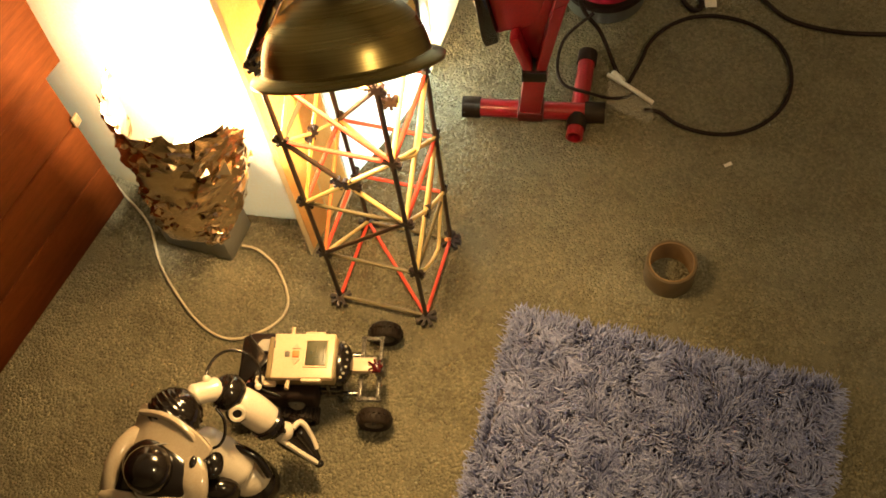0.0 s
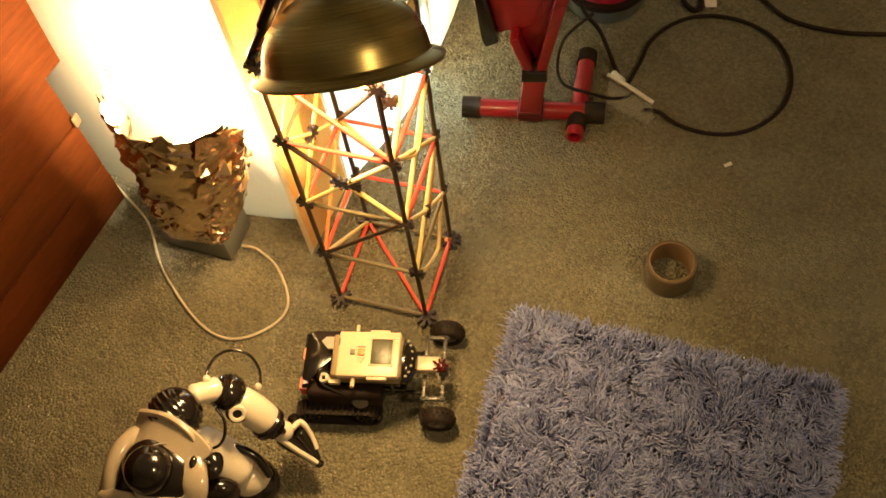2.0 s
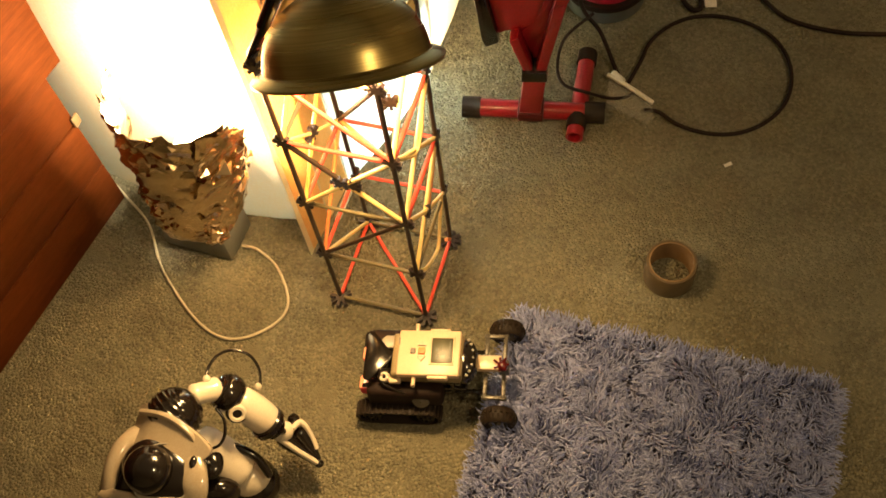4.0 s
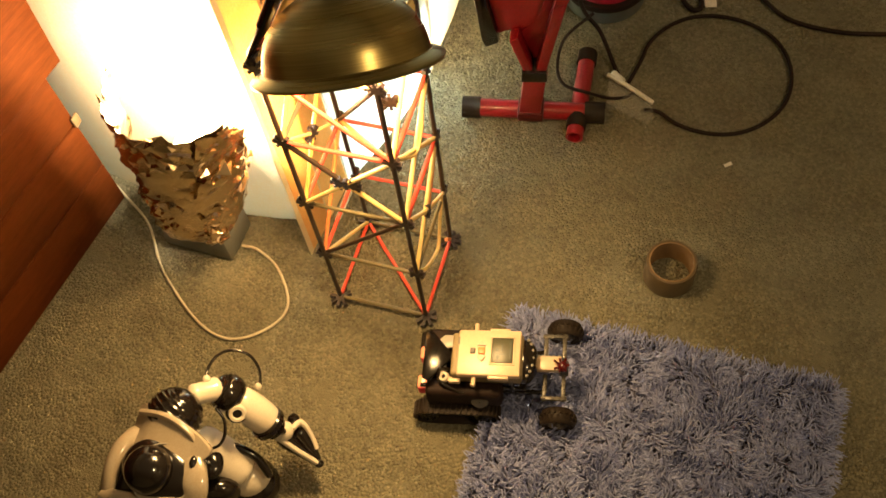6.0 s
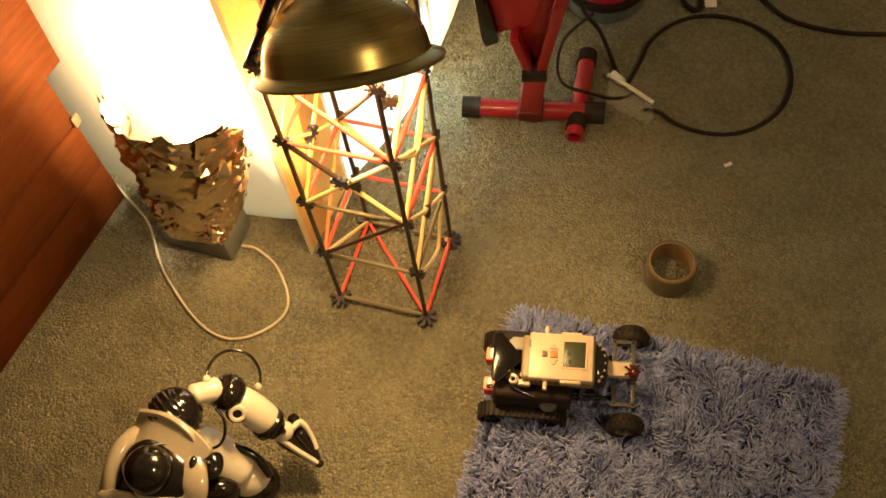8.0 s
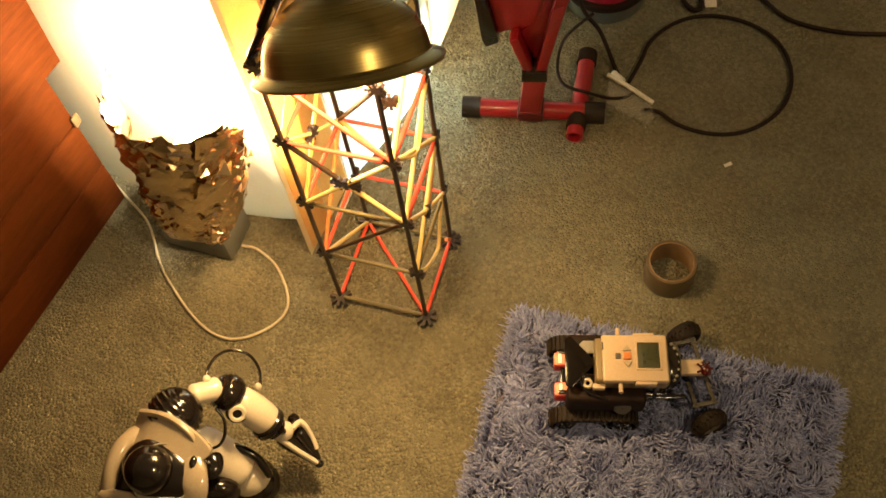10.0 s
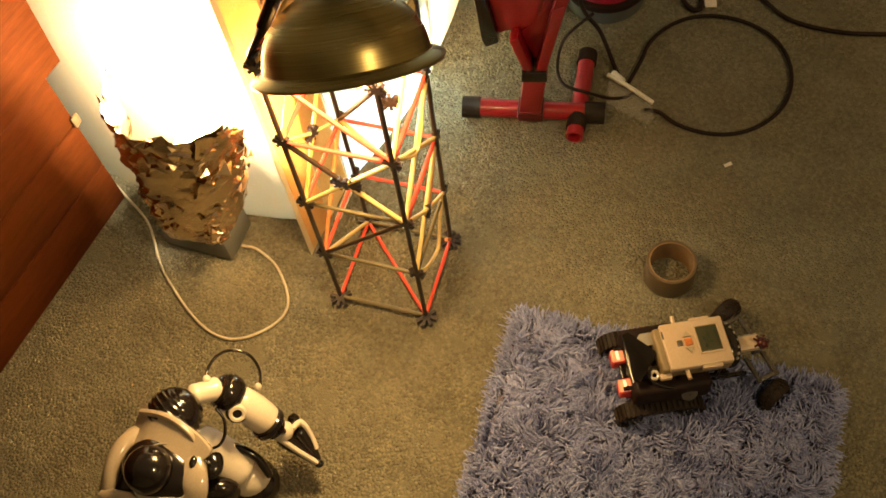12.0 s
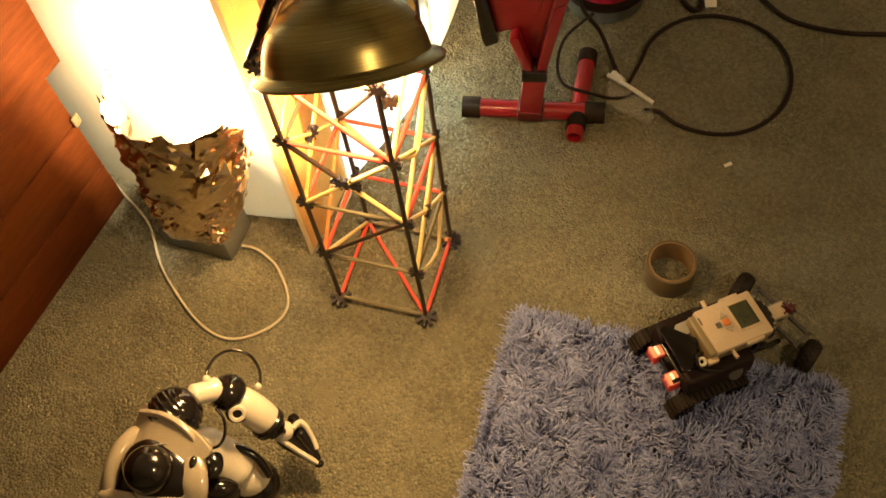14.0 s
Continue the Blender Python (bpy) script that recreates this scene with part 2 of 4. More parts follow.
def tri_mesh(name, verts, faces, n, per, mat_):
    """n alike pieces of triangles in one mesh."""
    idx = (faces[None] + (np.arange(n) * per)[:, None, None]).reshape(-1).astype(np.int32)
    me = bpy.data.meshes.new(name)
    me.vertices.add(len(verts))
    me.vertices.foreach_set("co", verts.astype(np.float32).ravel())
    me.loops.add(len(idx))
    me.loops.foreach_set("vertex_index", idx)
    me.polygons.add(len(idx) // 3)
    me.polygons.foreach_set("loop_start", np.arange(0, len(idx), 3, dtype=np.int32))
    me.polygons.foreach_set("use_smooth", np.ones(len(idx) // 3, bool))
    me.update(calc_edges=True)
    me.materials.append(mat_)
    return me


def build_room():
    for name, size, at in (("wall_west", (0.1, 4.2, 2.4), (-0.52, -0.75, 1.2)), ("wall_east", (0.1, 4.2, 2.4), (3.42, -0.75, 1.2)),
                           ("wall_south", (3.84, 0.1, 2.4), (1.45, -2.80, 1.2)), ("wall_north", (3.84, 0.1, 2.4), (1.45, 1.30, 1.2))):
        tagged(part(name, box(size, ROOM @ pose(*at)), WALL_PAINT), "plain cream painted wall of the room", "wall", kind="structure")
    tagged(part("ceiling", box((3.84, 4.0, 0.08), ROOM @ pose(1.45, -0.75, 2.44)), CEILING_PAINT), "plain white painted ceiling", "ceiling", kind="structure")
    c = thing("ceiling_lamp", pose(1.20, -0.45, 2.40), "round glass ceiling lamp, lit warm white", "lamp")
    part("base_plate", lathe([(0.001, 0), (0.17, 0), (0.17, -0.02), (0.001, -0.02)]), BRIGHT_METAL, c)
    part("glass_shade", lathe([(0.15, -0.02), (0.15, -0.04), (0.12, -0.065), (0.06, -0.078), (0.001, -0.08)]), GLOBE, c)


build_floor()
build_room()


# ---- rug ----
def build_rug():
    yaw = -25.0
    c = Vector((0.3355, 0.587, 0)) + Matrix.Rotation(radians(yaw), 3, "Z") @ Vector((-0.004, -0.380, 0))
    rug = thing("shag_rug", Matrix.Translation(c) @ pose(0, 0, 0, 0, 0, yaw), "lavender blue shaggy rug with long yarn pile on the carpet", "rug")
    w, h = 0.506, 0.760
    part("backing", box((w, h, 0.006), pose(0, 0, 0.004), 0.002), RUG_BACK, rug)
    rng = np.random.default_rng(8)
    step = 0.0030
    gx, gy = np.meshgrid(np.arange(-w / 2, w / 2, step), np.arange(-h / 2, h / 2, step))
    x = (gx.ravel() + rng.uniform(-0.003, 0.003, gx.size))
    y = (gy.ravel() + rng.uniform(-0.003, 0.003, gx.size))
    n = len(x)
    # clumps share a lean
    def lean(seed):
        r2 = np.random.default_rng(seed)
        f = field(gx.shape[0], gx.shape[1], 36, r2).ravel()
        return f
    a = 2.2 * lean(1) + rng.normal(0, 0.40, n) + 1.4 * lean(2)
    tilt = np.clip(rng.normal(0.90, 0.2, n) + 0.28 * lean(5), 0.15, 1.4)
    edge = np.minimum.reduce([x + w / 2, w / 2 - x, y + h / 2, h / 2 - y])
    out_dir = np.arctan2(np.where(np.abs(y) / h > np.abs(x) / w, np.sign(y), 0), np.where(np.abs(y) / h > np.abs(x) / w, 0, np.sign(x)))
    a = np.where(edge < 0.012, out_dir + rng.normal(0, 0.6, n), a)
    length = np.where(edge < 0.012, rng.uniform(0.016, 0.030, n), rng.uniform(0.022, 0.040, n))
    rad = rng.uniform(0.0008, 0.0013, n)
    d0 = np.stack([np.cos(a) * np.sin(tilt * 0.45), np.sin(a) * np.sin(tilt * 0.45), np.cos(tilt * 0.45)], -1)
    a2 = a + rng.normal(0, 0.5, n)
    t2 = np.minimum(tilt * 1.35, 1.5)
    d1 = np.stack([np.cos(a2) * np.sin(t2), np.sin(a2) * np.sin(t2), np.cos(t2)], -1)
    p0 = np.stack([x, y, np.full(n, 0.006)], -1)
    p1 = p0 + d0 * (length * 0.45)[:, None]
    p2 = p1 + d1 * (length * 0.55)[:, None]
    # the yarn ends gather in locks
    cell = (np.floor(x / 0.011).astype(int) * 997 + np.floor(y / 0.011 + 0.5 * (np.floor(x / 0.011) % 2)).astype(int)) % 65536
    count = np.maximum(np.bincount(cell, minlength=65536), 1)
    for k in range(2):
        mean = np.bincount(cell, weights=p2[:, k], minlength=65536) / count
        p2[:, k] += np.where(edge < 0.010, 0.15, 0.42) * (mean[cell] - p2[:, k])
    side = np.cross(d1, [0, 0, 1.0])
    side /= np.linalg.norm(side, axis=1)[:, None] + 1e-9
    upv = np.cross(side, d1)
    verts = []
    for p, s in ((p0, 0.8), (p1, 1.2), (p1 * 0.4 + p2 * 0.6, 1.1), (p2, 0.3)):
        for k in range(3):
            ang = 2.0944 * k
            verts.append(p + (side * math.cos(ang) + upv * math.sin(ang)) * (rad * s)[:, None])
    v = np.stack(verts, 1).reshape(-1, 3)
    v[:, 2] = np.maximum(v[:, 2], 0.003)
    f = []
    for ring in range(3):
        for k in range(3):
            a0, a1 = ring * 3 + k, ring * 3 + (k + 1) % 3
            f += [(a0, a1, a1 + 3), (a0, a1 + 3, a0 + 3)]
    f.append((9, 10, 11))
    me = tri_mesh("shag", v, np.array(f), n, 12, RUG_YARN)
    pile = new("shag", me)
    pile.parent = rug
    tagged(pile, "long lavender blue yarn strands", kind="stuff")


build_rug()


# ---- wooden cabinet, boards behind the lamps ----
def build_cabinet():
    c = thing("wooden_cabinet", ROOM, "mahogany-stained wooden cabinet with long horizontal boards", "cabinet")
    rows = [(0.0, 0.105), (0.108, 0.222), (0.225, 0.338)]
    for z0, z1 in rows:
        part("board", box((0.022, 1.30, z1 - z0), pose(-0.011, -0.655, (z0 + z1) / 2), 0.003), MAHOGANY, c)
    part("side_panel", box((0.42, 0.02, 0.338), pose(-0.235, -0.012, 0.169), 0.002), MAHOGANY, c)
    part("upper_board", box((0.030, 1.42, 0.30), pose(-0.008, -0.650, 0.492), 0.004), MAHOGANY, c)
    part("top", box((0.46, 1.42, 0.025), pose(-0.235, -0.65, 0.655), 0.004), MAHOGANY, c)
    part("back_panel", box((0.02, 1.30, 0.64), pose(-0.44, -0.655, 0.32), 0.002), MAHOGANY, c)


def build_tab():
    t = part("card_tab", box((0.004, 0.016, 0.022), ROOM @ pose(0.006, -0.006, 0.235, 0, 0, 8), 0.001), CARD_CORE)
    tagged(t, "small tan card tab stuck to the cabinet edge", "tab")


def wavy_sheet(a, b, z1, lean, thick, seed, amp=0.004, nx=24, nz=24, bend=0.0):
    """An upright sheet on the floor line a-b, leaning back, gently buckled."""
    a, b = Vector(a), Vector(b)
    d = (b - a).normalized()
    nrm = Vector((-d.y, d.x, 0))
    bm = bmesh.new()
    rows = []
    for side in (0, 1):
        grid = []
        for j in range(nz + 1):
            row = []
            for i in range(nx + 1):
                u, w = i / nx, j / nz
                off = amp * noise.noise(Vector((u * 2.3 + seed, w * 2.0, seed))) * 2 * min(1, w * 4)
                p = a.lerp(b, u) + nrm * (off + lean * w * z1 + side * thick + bend * 4 * u * (1 - u))
                row.append(bm.verts.new((p.x, p.y, -0.003 + w * (z1 + 0.003))))
            grid.append(row)
        rows.append(grid)
    for s, grid in enumerate(rows):
        for j in range(nz):
            for i in range(nx):
                q = (grid[j][i], grid[j][i + 1], grid[j + 1][i + 1], grid[j + 1][i])
                bm.faces.new(q if s == 0 else q[::-1])
    f, k = rows
    for j in range(nz):
        bm.faces.new((f[j][0], f[j + 1][0], k[j + 1][0], k[j][0]))
        bm.faces.new((f[j][nx], k[j][nx], k[j + 1][nx], f[j + 1][nx]))
    for i in range(nx):
        bm.faces.new((f[0][i], k[0][i], k[0][i + 1], f[0][i + 1]))
        bm.faces.new((f[nz][i], f[nz][i + 1], k[nz][i + 1], k[nz][i]))
    return bm


def build_boards():
    ob = part("poster_board", wavy_sheet((-0.730, 1.255, 0), (-0.189, 0.934, 0), 0.66, 0.02, 0.004, 1.3, nx=44, bend=-0.055), POSTER)
    tagged(ob, "white poster board leaning upright behind the foil lamp", "poster board")
    card = thing("folded_card", Matrix(), "tan translucent card panel standing on edge with a white border", "cardboard")
    part("sheet", wavy_sheet((-0.219, 0.881, 0), (-0.148, 1.006, 0), 0.70, 0.0, 0.003, 5.1, 0.006), TAN_CARD, card)
    part("border", wavy_sheet((-0.2245, 0.8705, 0), (-0.2195, 0.880, 0), 0.70, 0.0, 0.002, 5.1, 0.0, 2), POSTER, card)
    ob = part("kraft_paper_panel", wavy_sheet((0.024, 1.230, 0), (0.122, 1.425, 0), 0.62, 0.0, 0.002, 3.7, 0.012, nx=50, nz=40, bend=-0.006), KRAFT)
    tagged(ob, "pale tan paper sheet with soft folds, standing behind the tower", "paper sheet")
    ob = part("paper_screen", wavy_sheet((-0.147, 1.008, 0), (0.037, 1.235, 0), 0.60, 0.0, 0.001, 8.4, 0.008, nx=50, bend=-0.010), THIN_PAPER)
    tagged(ob, "thin white paper screen standing behind the tower, lit from behind", "paper screen")
    bm = slab([(-0.140, 0.985), (-0.152, 0.992), (-0.178, 0.930), (-0.168, 0.929)], 0.002, None, pose(0, 0, 0.004))
    tagged(part("paper_strip", bm, PAPER), "narrow white paper strip lying at the foot of the card", "paper")


def build_work_lamp():
    w = thing("work_lamp", pose(-0.070, 1.302, 0.0), "small white work lamp standing behind the paper screen, lit", "lamp")
    part("base", lathe([(0.001, 0.001), (0.045, 0.001), (0.045, 0.012), (0.012, 0.018), (0.001, 0.018)], 32), CREAM_PLASTIC, w)
    part("stem", rod((0, 0, 0.016), (0.0, 0.0, 0.155), 0.006), CREAM_PLASTIC, w)
    part("arm", rod((0, 0, 0.153), (0.036, -0.036, 0.180), 0.005), CREAM_PLASTIC, w)
    part("shade", lathe([(0.014, 0.193), (0.020, 0.187), (0.036, 0.140), (0.034, 0.140), (0.018, 0.184)], 32, pose(0.04, -0.04, 0)), CREAM_PLASTIC, w)
    part("bulb", lathe([(0.001, 0.120), (0.013, 0.125), (0.015, 0.140), (0.012, 0.180), (0.001, 0.181)], 24, pose(0.04, -0.04, 0)), glowing("cool_bulb", (0.8, 0.95, 1.0), 8.0), w)


build_work_lamp()
build_cabinet()
build_tab()
build_boards()


# ---- foil-wrapped lamp and its cord ----
def crumple(p, amount):
    n1 = noise.noise_vector(p * 15.0)
    n2 = noise.voronoi(p * 30.0)[0]
    return n1 * amount + Vector((n2[0] - 0.3, n2[1] - 0.5, n2[0] - n2[1])) * amount * 0.9


def build_foil_lamp():
    lampo = thing("foil_wrapped_lamp", pose(-0.400, 0.925, 0), "floor lamp wrapped in crumpled aluminium foil, lit inside", "lamp")
    part("base", box((0.130, 0.080, 0.085), pose(0.0, 0.020, 0.0435, 0, 0, -27), 0.006), GREY_BASE, lampo, "grey box base")
    low, top = Vector((0.008, -0.006, 0.116)), Vector((0.086, -0.050, 0.480))
    rng = random.Random(3)

    def foil_sheet(a0, a1, na, w0, w1, nw, extra, amount, keep=None, jag=0.0085):
        bm = bmesh.new()
        g = []
        for j in range(nw + 1):
            w = w0 + (w1 - w0) * j / nw
            c = low.lerp(top, w)
            r = 0.060 + (0.096 - 0.060) * min(w, 1) ** 0.7 + extra
            row = []
            for i in range(na + 1):
                a = radians(a0 + (a1 - a0) * i / na)
                p = c + Vector((r * math.cos(a), r * math.sin(a), 0.010 * math.sin(3 * a + 1) * w))
                p += crumple(p + Vector((3, 1, 2)), amount) + Vector([rng.uniform(-1, 1) for _ in range(3)]) * (0.0012 + jag * max(0.0, noise.noise(p * 13.0 + Vector((5, 2, 9))) + 0.12))
                row.append(bm.verts.new(p))
            g.append(row)
        for j in range(nw):
            for i in range(na):
                if keep and not keep(a0 + (a1 - a0) * (i + 0.5) / na, w0 + (w1 - w0) * (j + 0.5) / nw):
                    continue
                q = [g[j][i], g[j][i + 1], g[j + 1][i + 1], g[j + 1][i]]
                if rng.random() < 0.5:
                    q = q[1:] + q[:1]
                bm.faces.new((q[0], q[1], q[2]))
                bm.faces.new((q[0], q[2], q[3]))
        bmesh.ops.delete(bm, geom=[v for v in bm.verts if not v.link_faces], context="VERTS")
        return bm

    def torn(a, w):
        """The torn upper edge: high at the back left, low where the flap folds away."""
        edge = 1.03 if a < -135 else 0.99 if a < -50 else 0.99 - 0.0105 * (a + 50) if a < 0 else 0.34 if a < 72 else 0.30
        return w < edge + 0.03 * noise.noise(Vector((a * 0.09, 2.0, 0.0)))

    part("foil_shade", foil_sheet(-205, 155, 60, 0.0, 1.03, 46, 0.0, 0.0075, torn), FOIL, lampo, "crumpled aluminium foil shade, open at the back", angle=20)
    part("foil_flap", foil_sheet(-80, 4, 22, 0.02, 1.0, 44, 0.012, 0.015, torn, 0.015), FOIL, lampo, "loose crumpled foil flap", angle=14)
    part("stem", rod((0.0, 0.0, 0.085), (0.064, -0.040, 0.298), 0.009), GREY_BASE, lampo)
    part("bulb", ball((0.066, -0.040, 0.325), (0.026, 0.026, 0.032)), glowing("bright_bulb", (1.0, 0.85, 0.6), 30.0), lampo)
    ob = part("power_cord", tube([(-0.575, 1.085, 0.02), (-0.553, 1.055, 0.004), (-0.508, 0.983, 0.004), (-0.483, 0.886, 0.004), (-0.425, 0.777, 0.004),
                                 (-0.369, 0.733, 0.004), (-0.302, 0.744, 0.004), (-0.271, 0.781, 0.004), (-0.283, 0.849, 0.004),
                                 (-0.315, 0.893, 0.006), (-0.342, 0.904, 0.012)], 0.0024), WHITE_CORD)
    tagged(ob, "thin white power cord curling over the carpet", "power cord")


build_foil_lamp()


# ---- rod tower with the clamp lamp on it ----
TOWER = pose(-0.0824, 0.8115, 0, 0, 0, -24.13)
STEP = 0.1465


def node(leg, k):
    sx, sy = {"L": (-1, -1), "R": (1, -1), "B": (1, 1), "A": (-1, 1)}[leg]
    return Vector((sx * 0.074, sy * 0.074, k * STEP + 0.014))


def hub_mesh():
    """A flat eight-armed connector, cut from one plate."""
    outline = []
    for k in range(8):
        for da, r in ((-17, 0.0062), (-10, 0.0135), (10, 0.0135), (17, 0.0062)):
            a = radians(45 * k + da)
            outline.append((r * math.cos(a), r * math.sin(a)))
    return slab(outline, 0.0062, None, pose(0, 0, -0.0031))


def build_tower():
    t = thing("rod_tower", TOWER, "tall tower of plastic construction rods in red, yellow and dark brown", "toy tower")
    hub = link_mesh("hub", hub_mesh(), KNEX_HUB)

    def add_rod(p, q, colour, r=0.0032):
        p, q = Vector(p), Vector(q)
        d = (q - p).normalized() * 0.006
        part("rod", rod(p + d, q - d, r, seg=10), KNEX[colour], t)

    def add_hub(p, turn, mesh=hub):
        h = new("hub", mesh)
        h.parent = t
        h.matrix_basis = Matrix.Translation(p) @ turn

    upright = {"L": pose(0, 0, 0, 90, 0, 0), "R": pose(0, 0, 0, 90, 0, 0), "B": pose(0, 0, 0, 90, 0, 90), "A": pose(0, 0, 0, 90, 0, 90)}
    for leg in "LRBA":
        for k in range(5):
            add_hub(node(leg, k) - Vector((0, 0, 0.006 if k == 0 else 0)), Matrix.Scale(1.35, 4) if k == 0 else upright[leg])
            if k < 4:
                add_rod(node(leg, k), node(leg, k + 1), "dark", 0.0036)
    for a, i, b, j, colour in (
            ("L", 0, "R", 0, "olive"), ("L", 1, "R", 1, "olive"), ("L", 2, "R", 2, "olive"), ("L", 3, "R", 3, "red"), ("L", 4, "R", 4, "yellow"),
            ("L", 1, "R", 2, "dark"), ("L", 4, "R", 3, "red"),
            ("R", 0, "B", 0, "red"), ("R", 1, "B", 1, "olive"), ("R", 2, "B", 2, "red"), ("R", 3, "B", 3, "red"), ("R", 4, "B", 4, "yellow"),
            ("R", 1, "B", 2, "yellow"), ("R", 2, "B", 3, "yellow"), ("R", 3, "B", 4, "yellow"), ("B", 2, "R", 3, "yellow"),
            ("L", 1, "A", 2, "orange"), ("L", 2, "A", 3, "gold"), ("L", 3, "A", 4, "gold"),
            ("A", 0, "B", 0, "olive"), ("A", 1, "B", 1, "red"), ("A", 2, "B", 2, "red"), ("A", 3, "B", 3, "red"), ("A", 4, "B", 4, "yellow"),
            ("L", 0, "A", 0, "red"), ("L", 1, "A", 1, "red"), ("L", 2, "A", 2, "red"), ("L", 3, "A", 3, "red"), ("L", 4, "A", 4, "yellow"),
            ("L", 1, "A", 0, "yellow"), ("A", 0, "R", 0, "red"), ("A", 2, "R", 3, "yellow"), ("A", 2, "R", 4, "dark")):
        add_rod(node(a, i), node(b, j), colour, 0.0032 if colour == "yellow" else 0.0031)
    mid = (node("L", 3) + node("R", 2)) / 2
    blue = link_mesh("hub", hub_mesh(), BLUE_HUB)
    add_hub(mid + Vector((-0.009, 0, 0)), pose(0, 0, 0, 90, 0, 0), blue)
    add_hub(mid + Vector((0.009, 0, 0)), pose(0, 0, 0, 90, 0, 0))
    add_rod(node("L", 3), mid, "dark", 0.0036)
    add_rod(mid, node("R", 2), "yellow", 0.0034)
    add_rod(node("L", 2), mid, "yellow", 0.0034)
    add_rod(mid, node("R", 3), "yellow", 0.0034)
    add_hub(Vector((-0.074, -0.006, 0.380)), pose(0, 0, 0, 90, 0, 78))
    add_hub(Vector((0.076, 0.001, 0.225)), pose(0, 0, 0, 90, 0, 96))
    add_hub(Vector((0.062, -0.022, 0.508)), pose(0, 0, 0, 90, 0, 20))
    add_rod(Vector((-0.074, -0.074, 3 * STEP + 0.014)), Vector((-0.074, -0.006, 0.380)), "yellow", 0.0028)
    add_rod(Vector((-0.074, -0.006, 0.380)), node("A", 2), "yellow", 0.0028)
    add_rod(node("R", 2), Vector((0.076, 0.001, 0.225)), "yellow", 0.0032)
    add_rod(Vector((0.076, 0.001, 0.225)), node("B", 1), "yellow", 0.0032)
    add_rod(node("B", 2), Vector((0.076, 0.001, 0.225)), "orange", 0.0028)
    add_rod(node("B", 0), Vector((0.074, 0.0520, 0.048)), "orange", 0.0032)
    # two flexible rods that sag between the legs
    part("flexible_rod", tube([(0.074, 0.0740, 0.445), (0.076, 0.0420, 0.428), (0.077, 0.0200, 0.396), (0.076, -0.0100, 0.384), (0.074, -0.0660, 0.450)], 0.0030), KNEX["yellow"], t, "bent yellow flexible rod")
    part("flexible_rod", tube([(0.074, 0.0640, 0.172), (0.076, 0.0335, 0.124), (0.077, 0.0080, 0.092), (0.076, -0.0430, 0.121), (0.074, -0.0680, 0.158)], 0.0029), KNEX["yellow"], t, "bent yellow flexible rod")


def build_clamp_lamp():
    m = Matrix.Translation(DOME_C) @ pose(0, 0, 0, -DOME_TILT)      # local -z is the opening
    d = thing("clamp_lamp", m, "spun bronze-coloured bowl work lamp, lit, resting on the rod tower", "lamp")
    outer = [(0.1068, -0.003), (0.1083, 0.0), (0.1060, 0.0025), (0.0975, 0.006), (0.0935, 0.0085)]
    outer += [(0.0925 * math.cos(a), 0.009 + 0.078 * math.sin(a)) for a in (radians(7 * k) for k in range(1, 12))] + [(0.014, 0.0862)]
    part("bowl", lathe(outer, 96), BRONZE, d, "bronze-coloured outer bowl")
    part("reflector", lathe([(r - 0.0015, z - 0.0005) for r, z in outer[1:]], 96), BRIGHT_METAL, d, "bright metal inside of the bowl")
    part("socket", lathe([(0.016, 0.085), (0.022, 0.089), (0.022, 0.125), (0.018, 0.135), (0.001, 0.135)], 32), BLACK_PLASTIC, d)
    part("bulb", ball((0, 0, 0.066), (0.016, 0.016, 0.016)), glowing("frosted_bulb", (1.0, 0.85, 0.55), 18.0), d)
    k = thing("lamp_clamp", Matrix(), "black spring clamp gripping the tower beside the lamp bowl", "clamp")
    for p, q, w in (((-0.186, 0.800, 0.593), (-0.158, 0.800, 0.640), 0.013), ((-0.192, 0.790, 0.585), (-0.166, 0.800, 0.622), 0.007)):
        p, q = Vector(p), Vector(q)
        turn = (q - p).to_track_quat("X", "Z").to_matrix().to_4x4()
        part("jaw", box(((q - p).length, w, 0.010), Matrix.Translation((p + q) / 2) @ turn, 0.002), BLACK_PLASTIC, k)
    part("arm", rod((-0.160, 0.800, 0.637), (-0.1335, 0.800, 0.686), 0.0085, seg=16), BLACK_PLASTIC, k)
    part("spring", rod((-0.128, 0.800, 0.680), (-0.120, 0.800, 0.692), 0.0080, seg=16), BRIGHT_METAL, k, "bright steel spring")
    part("wire_handle", tube([(-0.131, 0.800, 0.672), (-0.148, 0.800, 0.692), (-0.164, 0.802, 0.712), (-0.176, 0.806, 0.735)], 0.0028), TYRE, k, "thin dark wire handle")
    part("grip", rod((-0.186, 0.796, 0.592), (-0.171, 0.790, 0.602), 0.0045, seg=12), GREY_PLASTIC, k, "pale grey clamp grip")


build_tower()
build_clamp_lamp()


# ---- roll of tape ----
def build_tape():
    r = thing("tape_roll", pose(0.3590, 0.7195, 0.0), "brown roll of packing tape lying flat on the carpet", "tape roll")
    part("tape", lathe([(0.0365, 0.001), (0.0405, 0.001), (0.041, 0.003), (0.041, 0.048), (0.040, 0.050), (0.0365, 0.050)], 64), TAPE_SIDE, r)
    part("core", lathe([(0.0365, 0.050), (0.0343, 0.0505), (0.0340, 0.001), (0.0365, 0.001)], 64), CARD_CORE, r, "cardboard core")


build_tape()


